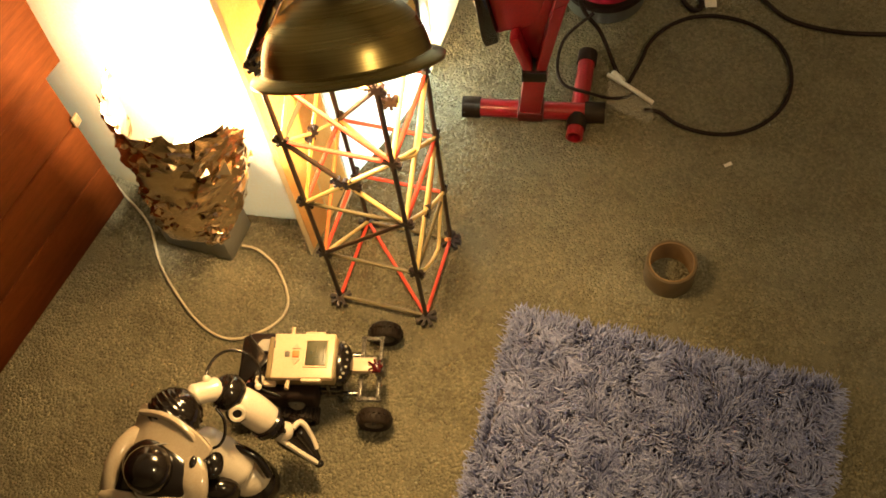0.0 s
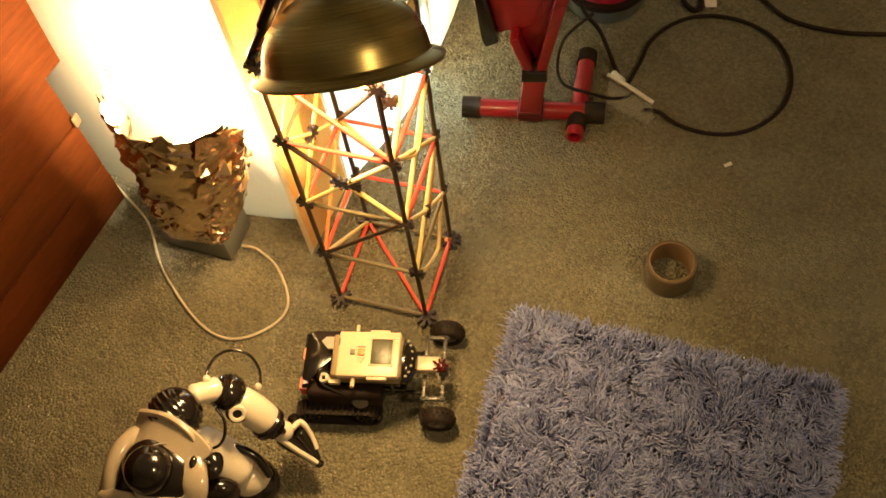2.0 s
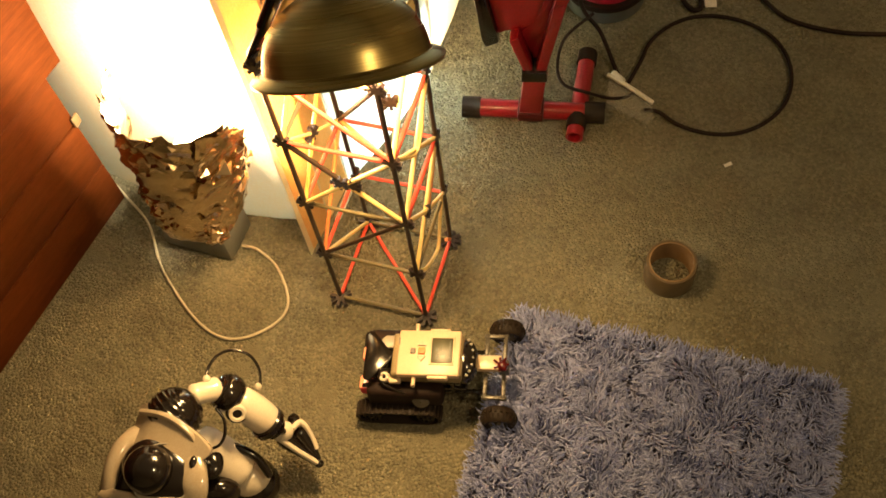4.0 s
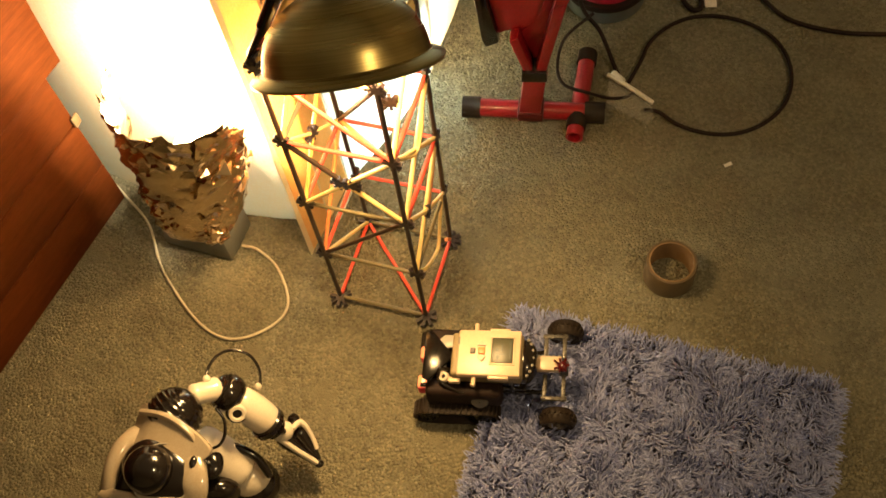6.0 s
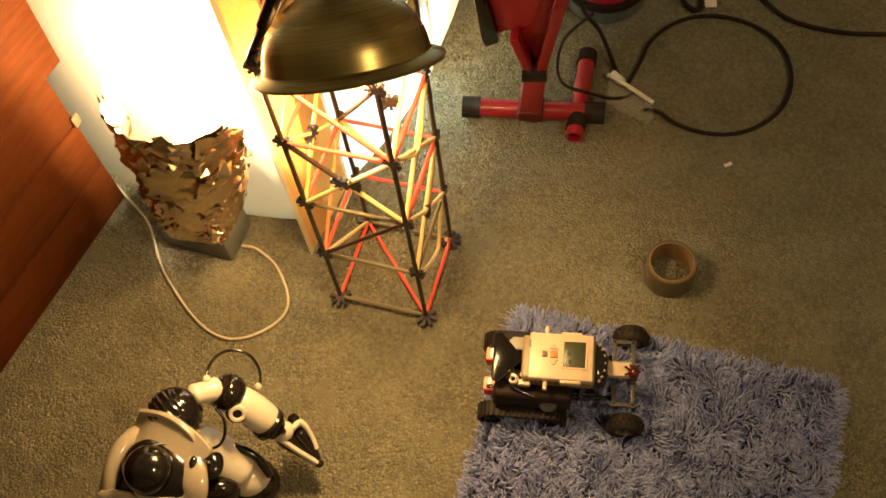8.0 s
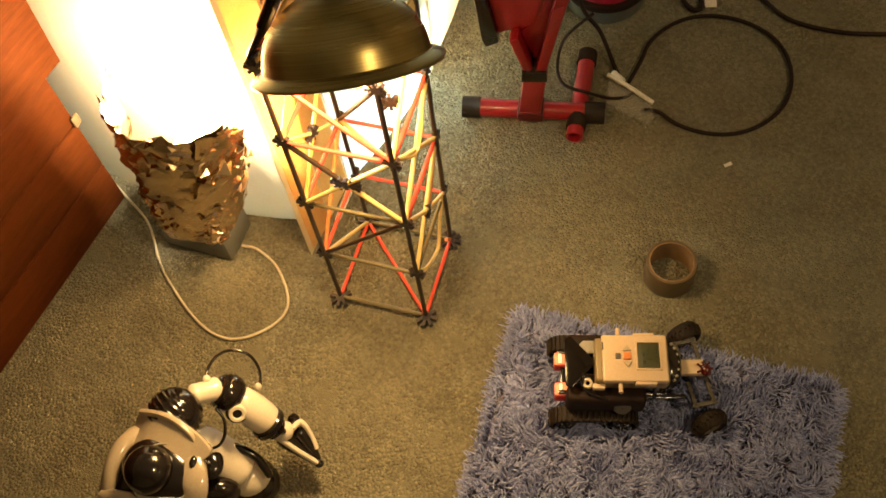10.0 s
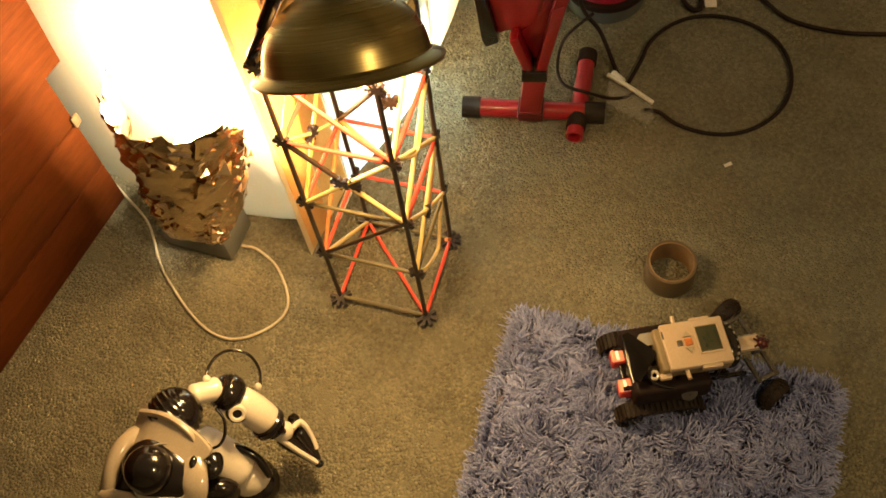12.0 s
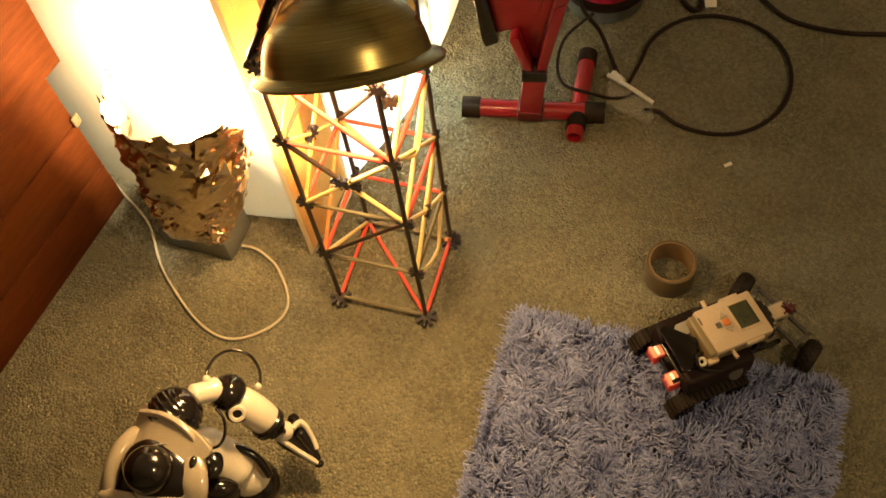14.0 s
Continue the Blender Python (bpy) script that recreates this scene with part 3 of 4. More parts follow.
# ---- red exercise machine, bucket, cords ----
def build_machine():
    e = thing("exercise_machine", Matrix(), "red enamelled steel exercise machine frame with black end caps", "exercise machine")
    a, b = Vector((0.078, 1.118, 0.019)), Vector((0.326, 1.052, 0.019))
    d = (b - a).normalized()
    part("crossbar", rod(a + d * 0.02, b - d * 0.02, 0.0165, seg=24), RED_PAINT, e)
    for p, q in ((a, a + d * 0.033), (b - d * 0.036, b)):
        part("end_cap", rod(p, q, 0.0195, seg=24), TYRE, e, "black rubber end cap")
    a, b = Vector((0.262, 1.012, 0.016)), Vector((0.325, 1.190, 0.016))
    bm = lathe([(0.0125, 0), (0.0155, 0), (0.0155, (b - a).length), (0.0125, (b - a).length), (0.0125, 0)], 24,
               Matrix.Translation(a) @ (b - a).to_track_quat("Z", "Y").to_matrix().to_4x4())
    part("side_bar", bm, RED_PAINT, e)
    part("end_cap", rod(b - (b - a).normalized() * 0.02, b + (b - a).normalized() * 0.006, 0.018, seg=24), TYRE, e, "black rubber end cap")
    part("sleeve", rod(a.lerp(b, 0.10), a.lerp(b, 0.24), 0.0175, seg=24), TYRE, e, "black plastic sleeve")
    # upright parts drawn in the plane of the crossbar: x along the bar, y up
    face = Matrix.Translation((0.197, 1.080, 0)) @ pose(0, 0, 0, 90, 0, -14.9)

    def upright(outline, depth, back=0.0, bevel=0.002):
        return slab(outline, depth, None, face @ pose(0, 0, -back), bevel)

    part("post", upright([(-0.021, 0.030), (0.018, 0.032), (0.027, 0.130), (-0.012, 0.128)], 0.034, 0.017, 0.003), RED_PAINT, e)
    part("collar", upright([(-0.015, 0.126), (0.029, 0.129), (0.028, 0.153), (-0.014, 0.151)], 0.038, 0.019), BLACK_PLASTIC, e, "black plastic collar")
    part("strut", upright([(-0.034, 0.222), (-0.020, 0.232), (0.004, 0.150), (-0.012, 0.150)], 0.026, 0.013), RED_PAINT, e)
    part("strut", upright([(0.036, 0.300), (0.058, 0.312), (0.027, 0.150), (0.009, 0.150)], 0.026, 0.013), RED_PAINT, e)
    part("gusset", upright([(-0.026, 0.214), (-0.008, 0.152), (0.014, 0.152), (0.044, 0.302), (0.020, 0.290), (0.004, 0.236)], 0.008, 0.022, 0.001), RED_PAINT, e)
    part("strut", upright([(0.066, 0.46), (0.110, 0.46), (0.058, 0.312), (0.036, 0.300)], 0.026, 0.013), RED_PAINT, e)
    part("housing", upright([(-0.070, 0.304), (-0.056, 0.207), (-0.044, 0.214), (-0.032, 0.226), (-0.022, 0.205), (-0.004, 0.212), (0.010, 0.246), (0.026, 0.278), (0.050, 0.310),
                             (0.085, 0.46), (-0.092, 0.46)], 0.05, 0.065, 0.004), RED_PAINT, e, "broad red housing plate")
    part("edge_guard", upright([(-0.091, 0.303), (-0.072, 0.304), (-0.053, 0.196), (-0.076, 0.183), (-0.082, 0.20)], 0.060, 0.066, 0.003), BLACK_PLASTIC, e, "black rubber edge guard")
    part("edge_guard", upright([(-0.120, 0.46), (-0.094, 0.46), (-0.072, 0.306), (-0.091, 0.305)], 0.060, 0.066, 0.003), BLACK_PLASTIC, e, "black rubber edge guard")
    part("foot_bracket", box((0.046, 0.041, 0.022), pose(0.197, 1.080, 0.0285, 0, 0, -15), 0.003), DARK_RED, e, "dark red foot bracket")
    g = thing("round_stand", pose(0.392, 1.345, 0), "round red housing on a low grey dark-rimmed plastic base", "stand")
    part("base", lathe([(0.001, 0.001), (0.072, 0.001), (0.078, 0.006), (0.080, 0.036), (0.074, 0.040), (0.001, 0.040)], 48), BUCKET, g, "grey plastic base ring")
    part("rim", lathe([(0.072, 0.038), (0.082, 0.038), (0.084, 0.044), (0.082, 0.051), (0.070, 0.052)], 48), BLACK_CORD, g, "dark rubber rim")
    part("housing", lathe([(0.072, 0.050), (0.070, 0.080), (0.060, 0.110), (0.034, 0.125), (0.001, 0.128)], 48), RED_PAINT, g, "red enamelled top")


def build_cords():
    c = part("power_cord", tube([(0.30, 1.25, 0.20), (0.318, 1.225, 0.11), (0.354, 1.222, 0.04), (0.368, 1.165, 0.012), (0.372, 1.13, 0.010)], 0.0040), BLACK_CORD)
    tagged(c, "black power cord hanging from the red machine", "power cord")
    c = part("power_cord", tube([(0.34, 1.225, 0.09), (0.285, 1.205, 0.06), (0.262, 1.165, 0.036), (0.263, 1.115, 0.040), (0.300, 1.088, 0.040), (0.340, 1.083, 0.02), (0.372, 1.088, 0.007), (0.388, 1.094, 0.006)], 0.0030), BLACK_CORD)
    tagged(c, "thin black cord looping past the red bars", "power cord")
    turns = [radians(172 - 324 * k / 20) for k in range(21)]
    ring = [(0.545 + 0.137 * math.cos(a) * (1 + 0.015 * math.sin(2 * a)), 1.110 + 0.138 * math.sin(a), 0.0065 + 0.001 * math.sin(5 * a)) for a in turns]
    c = part("extension_cord", tube([(0.378, 1.108, 0.009)] + ring[1:] + [(0.398, 1.052, 0.009)], 0.0038), BLACK_CORD)
    tagged(c, "thick black extension cord lying in a round loop on the carpet", "power cord")
    c = part("power_cord", tube([(0.66, 1.40, 0.006), (0.668, 1.31, 0.006), (0.684, 1.26, 0.006), (0.716, 1.204, 0.006), (0.787, 1.160, 0.006), (0.872, 1.135, 0.006), (1.05, 1.10, 0.006)], 0.0043), BLACK_CORD)
    tagged(c, "black power cord lying across the carpet", "power cord")
    c = part("power_cord", tube([(0.535, 1.38, 0.006), (0.534, 1.30, 0.006), (0.547, 1.267, 0.006), (0.566, 1.278, 0.006), (0.575, 1.36, 0.006)], 0.005), BLACK_CORD)
    tagged(c, "end of a black cord with a bend", "power cord")
    t = part("paper_tag", box((0.022, 0.034, 0.0012), pose(0.585, 1.285, 0.006, 8, 0, -10)), PAPER)
    tagged(t, "small white paper tag on the cord", "tag")
    w = thing("wrapped_plug", pose(0, 0, 0.004), "cord plug wrapped in cloudy clear plastic with a pale clip", "plug")
    bm = slab([(0.354, 1.136), (0.336, 1.080), (0.398, 1.023), (0.412, 1.034), (0.415, 1.064)], 0.006)
    bmesh.ops.subdivide_edges(bm, edges=bm.edges[:], cuts=5, use_grid_fill=True)
    for v in bm.verts:
        v.co += noise.noise_vector(v.co * 70) * 0.0025
    part("wrapper", bm, CLEAR_PLASTIC, w, "cloudy clear plastic wrapper")
    part("clip", tube([(0.352, 1.140, 0.010), (0.372, 1.115, 0.013), (0.396, 1.086, 0.012), (0.417, 1.062, 0.008)], 0.0042), PAPER, w, "pale rolled edge")
    part("plug", rod((0.362, 1.142, 0.008), (0.374, 1.118, 0.010), 0.0075), PAPER, w, "pale plug body")
    s = part("paper_scrap", box((0.016, 0.006, 0.001), pose(0.513, 0.912, 0.004, 12, 10, 20)), PAPER)
    tagged(s, "tiny white scrap of paper on the carpet", "scrap")


build_machine()
build_cords()


# ---- toy robot ----
def limb(p, q, r0, r1, bulge=0.0, seg=28, rows=12):
    """A turned limb from p to q with rounded ends."""
    p, q = Vector(p), Vector(q)
    n = (q - p).length
    prof = [(0.001, -r0 * 0.45)]
    for k in range(rows + 1):
        w = k / rows
        prof.append(((r0 + (r1 - r0) * w) * (1 + bulge * math.sin(math.pi * w)) * (0.86 if k in (0, rows) else 1.0), n * w))
    prof.append((0.001, n + r1 * 0.35))
    return lathe(prof, seg, Matrix.Translation(p) @ (q - p).to_track_quat("Z", "Y").to_matrix().to_4x4())


def strap(points, width, thick, up=(0.05, -0.35, 1.0), n=8, crown=0.25):
    """A moulded band along a path: flat crowned face, crisp edges."""
    pts = smooth_path([Vector(p) for p in points], n)
    sec = [(-0.5, -0.5), (-0.5, 0.25), (-0.46, 0.42), (-0.25, 0.5 + crown * 0.6), (0, 0.5 + crown), (0.25, 0.5 + crown * 0.6), (0.46, 0.42), (0.5, 0.25), (0.5, -0.5)]
    bm, rings = bmesh.new(), []
    for i, p in enumerate(pts):
        d = (Vector(pts[min(i + 1, len(pts) - 1)]) - Vector(pts[max(i - 1, 0)])).normalized()
        side = d.cross(Vector(up)).normalized()
        top = side.cross(d).normalized()
        e = min(i, len(pts) - 1 - i)
        w = width * (0.8 if e == 0 else 0.95 if e == 1 else 1.0)
        rings.append([bm.verts.new(Vector(p) + side * (a * w) + top * (b_ * thick)) for a, b_ in sec])
    for r0, r1 in zip(rings, rings[1:]):
        for k in range(len(sec)):
            j = (k + 1) % len(sec)
            bm.faces.new((r0[k], r0[j], r1[j], r1[k]))
    bm.faces.new(rings[0][::-1])
    bm.faces.new(rings[-1])
    bmesh.ops.recalc_face_normals(bm, faces=bm.faces[:])
    return bm


def build_robot():
    r = thing("toy_robot", Matrix(), "glossy black and white plastic toy robot with a claw arm", "toy robot")
    # torso: dark core, white frame, recessed black dome
    part("torso", ball((-0.4377, 0.4518, 0.178), (0.074, 0.064, 0.064), m=pose(0, 0, 0, 0, 0, 25), seg=36), BLACK_PLASTIC, r, "black body shell")
    # frame and cowl take the white with shade in its colour
    part("side_frame", strap([(-0.4390, 0.5036, 0.236), (-0.4585, 0.4828, 0.242), (-0.4715, 0.4600, 0.238), (-0.4792, 0.4390, 0.226), (-0.4851, 0.4193, 0.205)], 0.023, 0.016), TOY_WHITE_SHADED, r, "white side frame")
    part("back_frame", strap([(-0.4880, 0.4295, 0.222), (-0.4534, 0.4140, 0.236), (-0.4225, 0.4048, 0.240), (-0.3939, 0.4022, 0.238), (-0.3712, 0.4056, 0.228)], 0.02, 0.016), TOY_WHITE_SHADED, r, "white back frame")
    part("chest_frame", strap([(-0.3800, 0.4640, 0.244), (-0.3650, 0.4400, 0.252), (-0.3620, 0.4130, 0.247), (-0.3740, 0.3900, 0.226)], 0.0330, 0.010), TOY_WHITE_SHADED, r, "white chest frame")
    part("cowl", strap([(-0.4400, 0.5170, 0.236), (-0.4150, 0.4960, 0.256), (-0.3890, 0.4740, 0.262), (-0.3700, 0.4570, 0.258), (-0.3580, 0.4390, 0.250)], 0.056, 0.014, crown=-0.25), TOY_WHITE_SHADED, r, "white shoulder cowl")
    part("cowl_lip", strap([(-0.4290, 0.5245, 0.250), (-0.3995, 0.5095, 0.266), (-0.3755, 0.4920, 0.271), (-0.3590, 0.4735, 0.264), (-0.3580, 0.4630, 0.250)], 0.0100, 0.010), TOY_WHITE_SHADED, r)
    part("socket_hole", ball((-0.3600, 0.4410, 0.2590), (0.0048, 0.0085, 0.004), m=pose(0, 0, 0, 0, 0, -15)), BLACK_PLASTIC, r)
    part("collar", ball((-0.4074, 0.4401, 0.246), (0.053, 0.040, 0.020), m=pose(0, 0, 0, 10, 8, -35)), BLACK_PLASTIC, r, "black recessed collar")
    part("visor", ball((-0.4160, 0.4385, 0.264), (0.0315, 0.0315, 0.028), m=pose(0, 0, 0, 14, 8), seg=32), BLACK_PLASTIC, r, "glossy black dome")
    bm = lathe([(0.0392, 0.0), (0.0404, 0.0012), (0.0392, 0.0024), (0.0380, 0.0012), (0.0392, 0.0)], 48, Matrix.Translation((-0.4010, 0.4320, 0.255)) @ pose(0, 0, 0, 14, 8, 0))
    part("visor_ring", bm, GREY_PLASTIC, r, "thin pale ring")
    # ribbed shoulder
    ax = Matrix.Translation((-0.3916, 0.5195, 0.234)) @ Vector((0.75, 0.55, 0.30)).to_track_quat("Z", "Y").to_matrix().to_4x4()
    prof = [(0.001, -0.0374)]
    for k in range(1, 40):
        a = radians(-86 + 4.3 * k)
        rr, zz = 0.0375 * math.cos(a), 0.0375 * math.sin(a)
        dip = 0.0008 * (k % 3 - 1) if 12 < k < 35 else 0.0
        prof.append((rr + dip, zz))
    prof += [(0.001, 0.0375)]
    part("shoulder", lathe(prof, 56, ax), BLACK_PLASTIC, r, "black ribbed shoulder")
    part("upper_arm", limb((-0.3713, 0.5475, 0.226), (-0.3393, 0.5602, 0.205), 0.0150, 0.0180, -0.08), TOY_WHITE, r)
    part("cable_boss", ball((-0.3501, 0.5688, 0.222), (0.006, 0.006, 0.008)), TOY_WHITE, r)
    # elbow, forearm, wrist
    ax = Matrix.Translation((-0.3292, 0.5576, 0.190)) @ Vector((0.8, -0.45, -0.5)).to_track_quat("Z", "Y").to_matrix().to_4x4()
    prof = [(0.001, -0.024)]
    for k in range(1, 30):
        a = radians(-84 + 5.6 * k)
        prof.append((0.0275 * math.cos(a) ** 0.8 + (0.0009 * (k % 3 - 1) if k < 14 else 0), 0.0235 * math.sin(a)))
    prof += [(0.001, 0.0235)]
    part("elbow", lathe(prof, 48, ax), BLACK_PLASTIC, r, "black ribbed elbow")
    part("forearm", limb((-0.3203, 0.5523, 0.182), (-0.2863, 0.5281, 0.130), 0.0205, 0.0225, 0.14), TOY_WHITE, r)
    part("cable_boss", ball((-0.2921, 0.5713, 0.165), (0.005, 0.005, 0.007)), TOY_WHITE, r)
    eye_at = Vector((-0.3186, 0.5269, 0.186))
    m = Matrix.Translation(eye_at) @ Vector((0.32, -1.43, 1.29)).to_track_quat("Z", "Y").to_matrix().to_4x4()
    part("bolt_housing", lathe([(0.0001, -0.004), (0.0165, -0.004), (0.0155, -0.022)], 28, m), BLACK_PLASTIC, r)
    part("bolt_ring", lathe([(0.0060, 0.000), (0.0075, 0.004), (0.0112, 0.004), (0.0128, 0.0), (0.0128, -0.006)], 32, m), TOY_WHITE, r, "white bolt ring")
    part("bolt", lathe([(0.0001, 0.0015), (0.0064, 0.0012), (0.0066, -0.004)], 24, m), BLACK_PLASTIC, r)
    wa, wb = Vector((-0.2912, 0.5290, 0.137)), Vector((-0.2863, 0.5257, 0.127))
    wm = Matrix.Translation(wa) @ (wb - wa).to_track_quat("Z", "Y").to_matrix().to_4x4()
    part("wrist", lathe([(0.001, -0.001), (0.0235, -0.001), (0.0262, 0.002), (0.0262, 0.010), (0.0235, 0.013), (0.0185, 0.0135), (0.0175, 0.024), (0.001, 0.025)], 40, wm), BLACK_PLASTIC, r, "black wrist band")
    # claw
    part("claw_hub", limb((-0.2794, 0.5181, 0.116), (-0.2640, 0.5220, 0.102), 0.0145, 0.0125, 0.1), TOY_WHITE, r)
    part("claw_pin", rod((-0.2696, 0.5145, 0.124), (-0.2703, 0.5135, 0.132), 0.0058, seg=16), BLACK_PLASTIC, r)
    part("knuckle", limb((-0.2615, 0.5416, 0.100), (-0.2550, 0.5381, 0.092), 0.0085, 0.0085, 0.1), BLACK_PLASTIC, r)
    part("claw", strap([(-0.2800, 0.5110, 0.108), (-0.2716, 0.5052, 0.101), (-0.2557, 0.4950, 0.081), (-0.2350, 0.4825, 0.058)], 0.0078, 0.008, up=(0.2, -0.5, 0.8)), TOY_WHITE, r, "white claw finger")
    part("claw", strap([(-0.2600, 0.5240, 0.101), (-0.2500, 0.5345, 0.096), (-0.2425, 0.5300, 0.089), (-0.2371, 0.5179, 0.073), (-0.2330, 0.5030, 0.061)], 0.0085, 0.008, up=(0.2, -0.5, 0.8)), TOY_WHITE, r, "white claw finger")
    part("claw_pad", limb((-0.2781, 0.5192, 0.092), (-0.2326, 0.4838, 0.046), 0.0135, 0.0052, 0.10), BLACK_PLASTIC, r, "black claw pad")
    part("claw_pad", limb((-0.2541, 0.5266, 0.084), (-0.2335, 0.4895, 0.048), 0.0120, 0.0052, 0.10), BLACK_PLASTIC, r, "black claw pad")
    part("claw_tip", ball((-0.2325, 0.4820, 0.052), (0.0072, 0.0060, 0.0060)), BLACK_PLASTIC, r, "black claw tip")
    # legs
    part("thigh", limb((-0.3864, 0.5177, 0.140), (-0.3476, 0.4839, 0.066), 0.0235, 0.0320, 0.10), TOY_WHITE, r)
    part("thigh", limb((-0.470, 0.400, 0.125), (-0.485, 0.385, 0.062), 0.030, 0.035, 0.1), TOY_WHITE, r)
    part("thigh_guard", ball((-0.3754, 0.4856, 0.130), (0.0205, 0.028, 0.013), m=pose(0, 0, 0, 0, 0, 15)), BLACK_PLASTIC, r, "black thigh guard")
    part("shin_guard", strap([(-0.3617, 0.5145, 0.112), (-0.3358, 0.5046, 0.108), (-0.3142, 0.4902, 0.094), (-0.3027, 0.4701, 0.070)], 0.012, 0.010), BLACK_PLASTIC, r, "black shin guard")
    part("hip", ball((-0.3767, 0.4561, 0.085), (0.034, 0.022, 0.030), m=pose(0, 0, 0, 0, 0, -10)), BLACK_PLASTIC, r, "black hip joint")
    part("foot", ball((-0.3410, 0.4848, 0.042), (0.036, 0.032, 0.034), m=pose(0, 0, 0, 0, 0, -30)), TOY_WHITE, r)
    bm = ball((-0.3382, 0.4821, 0.026), (0.044, 0.036, 0.030), m=pose(0, 0, 0, 0, 0, -40))
    part("sole", bm, BLACK_PLASTIC, r, "black foot shell")
    part("foot", ball((-0.480, 0.365, 0.030), (0.046, 0.036, 0.030)), BLACK_PLASTIC, r)
    part("far_arm", limb((-0.480, 0.385, 0.225), (-0.515, 0.365, 0.12), 0.026, 0.024, 0.05), TOY_WHITE, r)
    part("cable", tube([(-0.3500, 0.5722, 0.222), (-0.3481, 0.5854, 0.222), (-0.3350, 0.6020, 0.222), (-0.3145, 0.6079, 0.220), (-0.2933, 0.6016, 0.210), (-0.2844, 0.5876, 0.190), (-0.2887, 0.5742, 0.165)], 0.0021), BLACK_PLASTIC, r, "thin black cable loop")
    part("cable", tube([(-0.3446, 0.5345, 0.200), (-0.3367, 0.5202, 0.190), (-0.3385, 0.5026, 0.180), (-0.3495, 0.4914, 0.170), (-0.3652, 0.4908, 0.165), (-0.3795, 0.4949, 0.170)], 0.0022), BLACK_PLASTIC, r, "thin black cable loop")


build_robot()


# ---- half-track vehicle ----
# Path of the chassis: seconds, x, y, heading, lift under the rear tracks, lift under the front wheels
PATH = [(0.0, -0.2354, 0.6288, -10.6, 0, 0), (0.5, -0.2121, 0.6255, -10.9, 0, 0), (1.0, -0.1872, 0.6220, -11.2, 0, 0), (1.5, -0.1620, 0.6182, -11.4, 0, 0),
        (2.0, -0.1379, 0.6145, -11.6, 0, 0), (2.5, -0.1136, 0.6105, -11.9, 0, 0), (3.0, -0.0891, 0.6072, -12.1, 0, 0.000), (4.2, -0.0345, 0.5965, -12.6, 0, 0.008),
        (5.5, 0.0234, 0.5850, -13.2, 0.001, 0.010), (6.0, 0.0454, 0.5815, -13.3, 0.002, 0.011), (6.5, 0.0666, 0.5766, -13.4, 0.004, 0.012), (7.0, 0.0883, 0.5700, -13.4, 0.007, 0.012),
        (7.5, 0.1148, 0.5620, -13.7, 0.010, 0.012), (8.0, 0.1405, 0.5560, -14.2, 0.012, 0.012), (9.2, 0.2030, 0.5420, -12.9, 0.012, 0.010),
        (10.5, 0.2650, 0.5350, -7.5, 0.013, 0.008), (11.0, 0.2888, 0.5362, -5.2, 0.013, 0.007), (11.5, 0.3080, 0.5392, -2.3, 0.013, 0.006), (12.0, 0.3298, 0.5435, 1.0, 0.013, 0.005),
        (12.5, 0.3505, 0.5495, 4.4, 0.013, 0.004), (13.0, 0.3666, 0.5540, 8.6, 0.013, 0.003), (13.5, 0.3795, 0.5595, 12.2, 0.013, 0.002), (14.0, 0.3892, 0.5645, 15.0, 0.013, 0.001)]
STEER = [(0.0, 0), (8.2, 0), (8.9, 3), (9.7, 11), (10.3, 14), (11.0, 15), (12.5, 15), (14.0, 15)]
AXLE = (0.110, 0.005, 0.030)
WHEEL_R = 0.0264


def wheel_mesh(name):
    prof_t = [(0.016, -0.011), (0.024, -0.014), (0.0275, -0.011), (0.0290, -0.005), (0.0290, 0.005), (0.0275, 0.011), (0.024, 0.014), (0.016, 0.011)]
    bm = lathe(prof_t, 40, pose(0, 0, 0, 90))
    for k in range(20):
        for s in (-1, 1):
            m = pose(0, 0, 0, 0, 18 * k + 4.5 * s) @ pose(0.0285, s * 0.006, 0, 0, 0, s * 24)
            box((0.0022, 0.011, 0.0036), m, 0, bm)
    for f in bm.faces:
        f.material_index = 0
    lo = len(bm.faces)
    lathe([(0.0165, -0.0105), (0.012, -0.006), (0.004, -0.004), (0.004, -0.012), (0.0005, -0.012)], 24, pose(0, 0, 0, 90), bm)
    lathe([(0.0165, 0.0105), (0.012, 0.006), (0.004, 0.004), (0.004, 0.012), (0.0005, 0.012)], 24, pose(0, 0, 0, 90), bm)
    bm.faces.ensure_lookup_table()
    for f in bm.faces[lo:]:
        f.material_index = 1
    bmesh.ops.scale(bm, vec=(0.91, 0.91, 0.91), verts=bm.verts)
    return bm


def beam(p, q, bm=None, holes=6):
    """A studless beam: a rounded bar with round pin holes shown as recessed rings."""
    p, q = Vector(p), Vector(q)
    m = Matrix.Translation((p + q) / 2) @ (q - p).to_track_quat("X", "Z").to_matrix().to_4x4()
    n = (q - p).length
    bm = box((n, 0.0062, 0.0062), m, 0.0015, bm)
    for k in range(holes):
        x = -n / 2 + n * (k + 0.5) / holes
        lathe([(0.0026, 0.0), (0.0034, 0.0006), (0.0034, -0.0005)], 10, m @ pose(x, 0, 0.0031), bm)
    return bm


LUG = link_mesh("tread_lug", box((0.0032, 0.0230, 0.0042), None, 0.0006), TYRE)


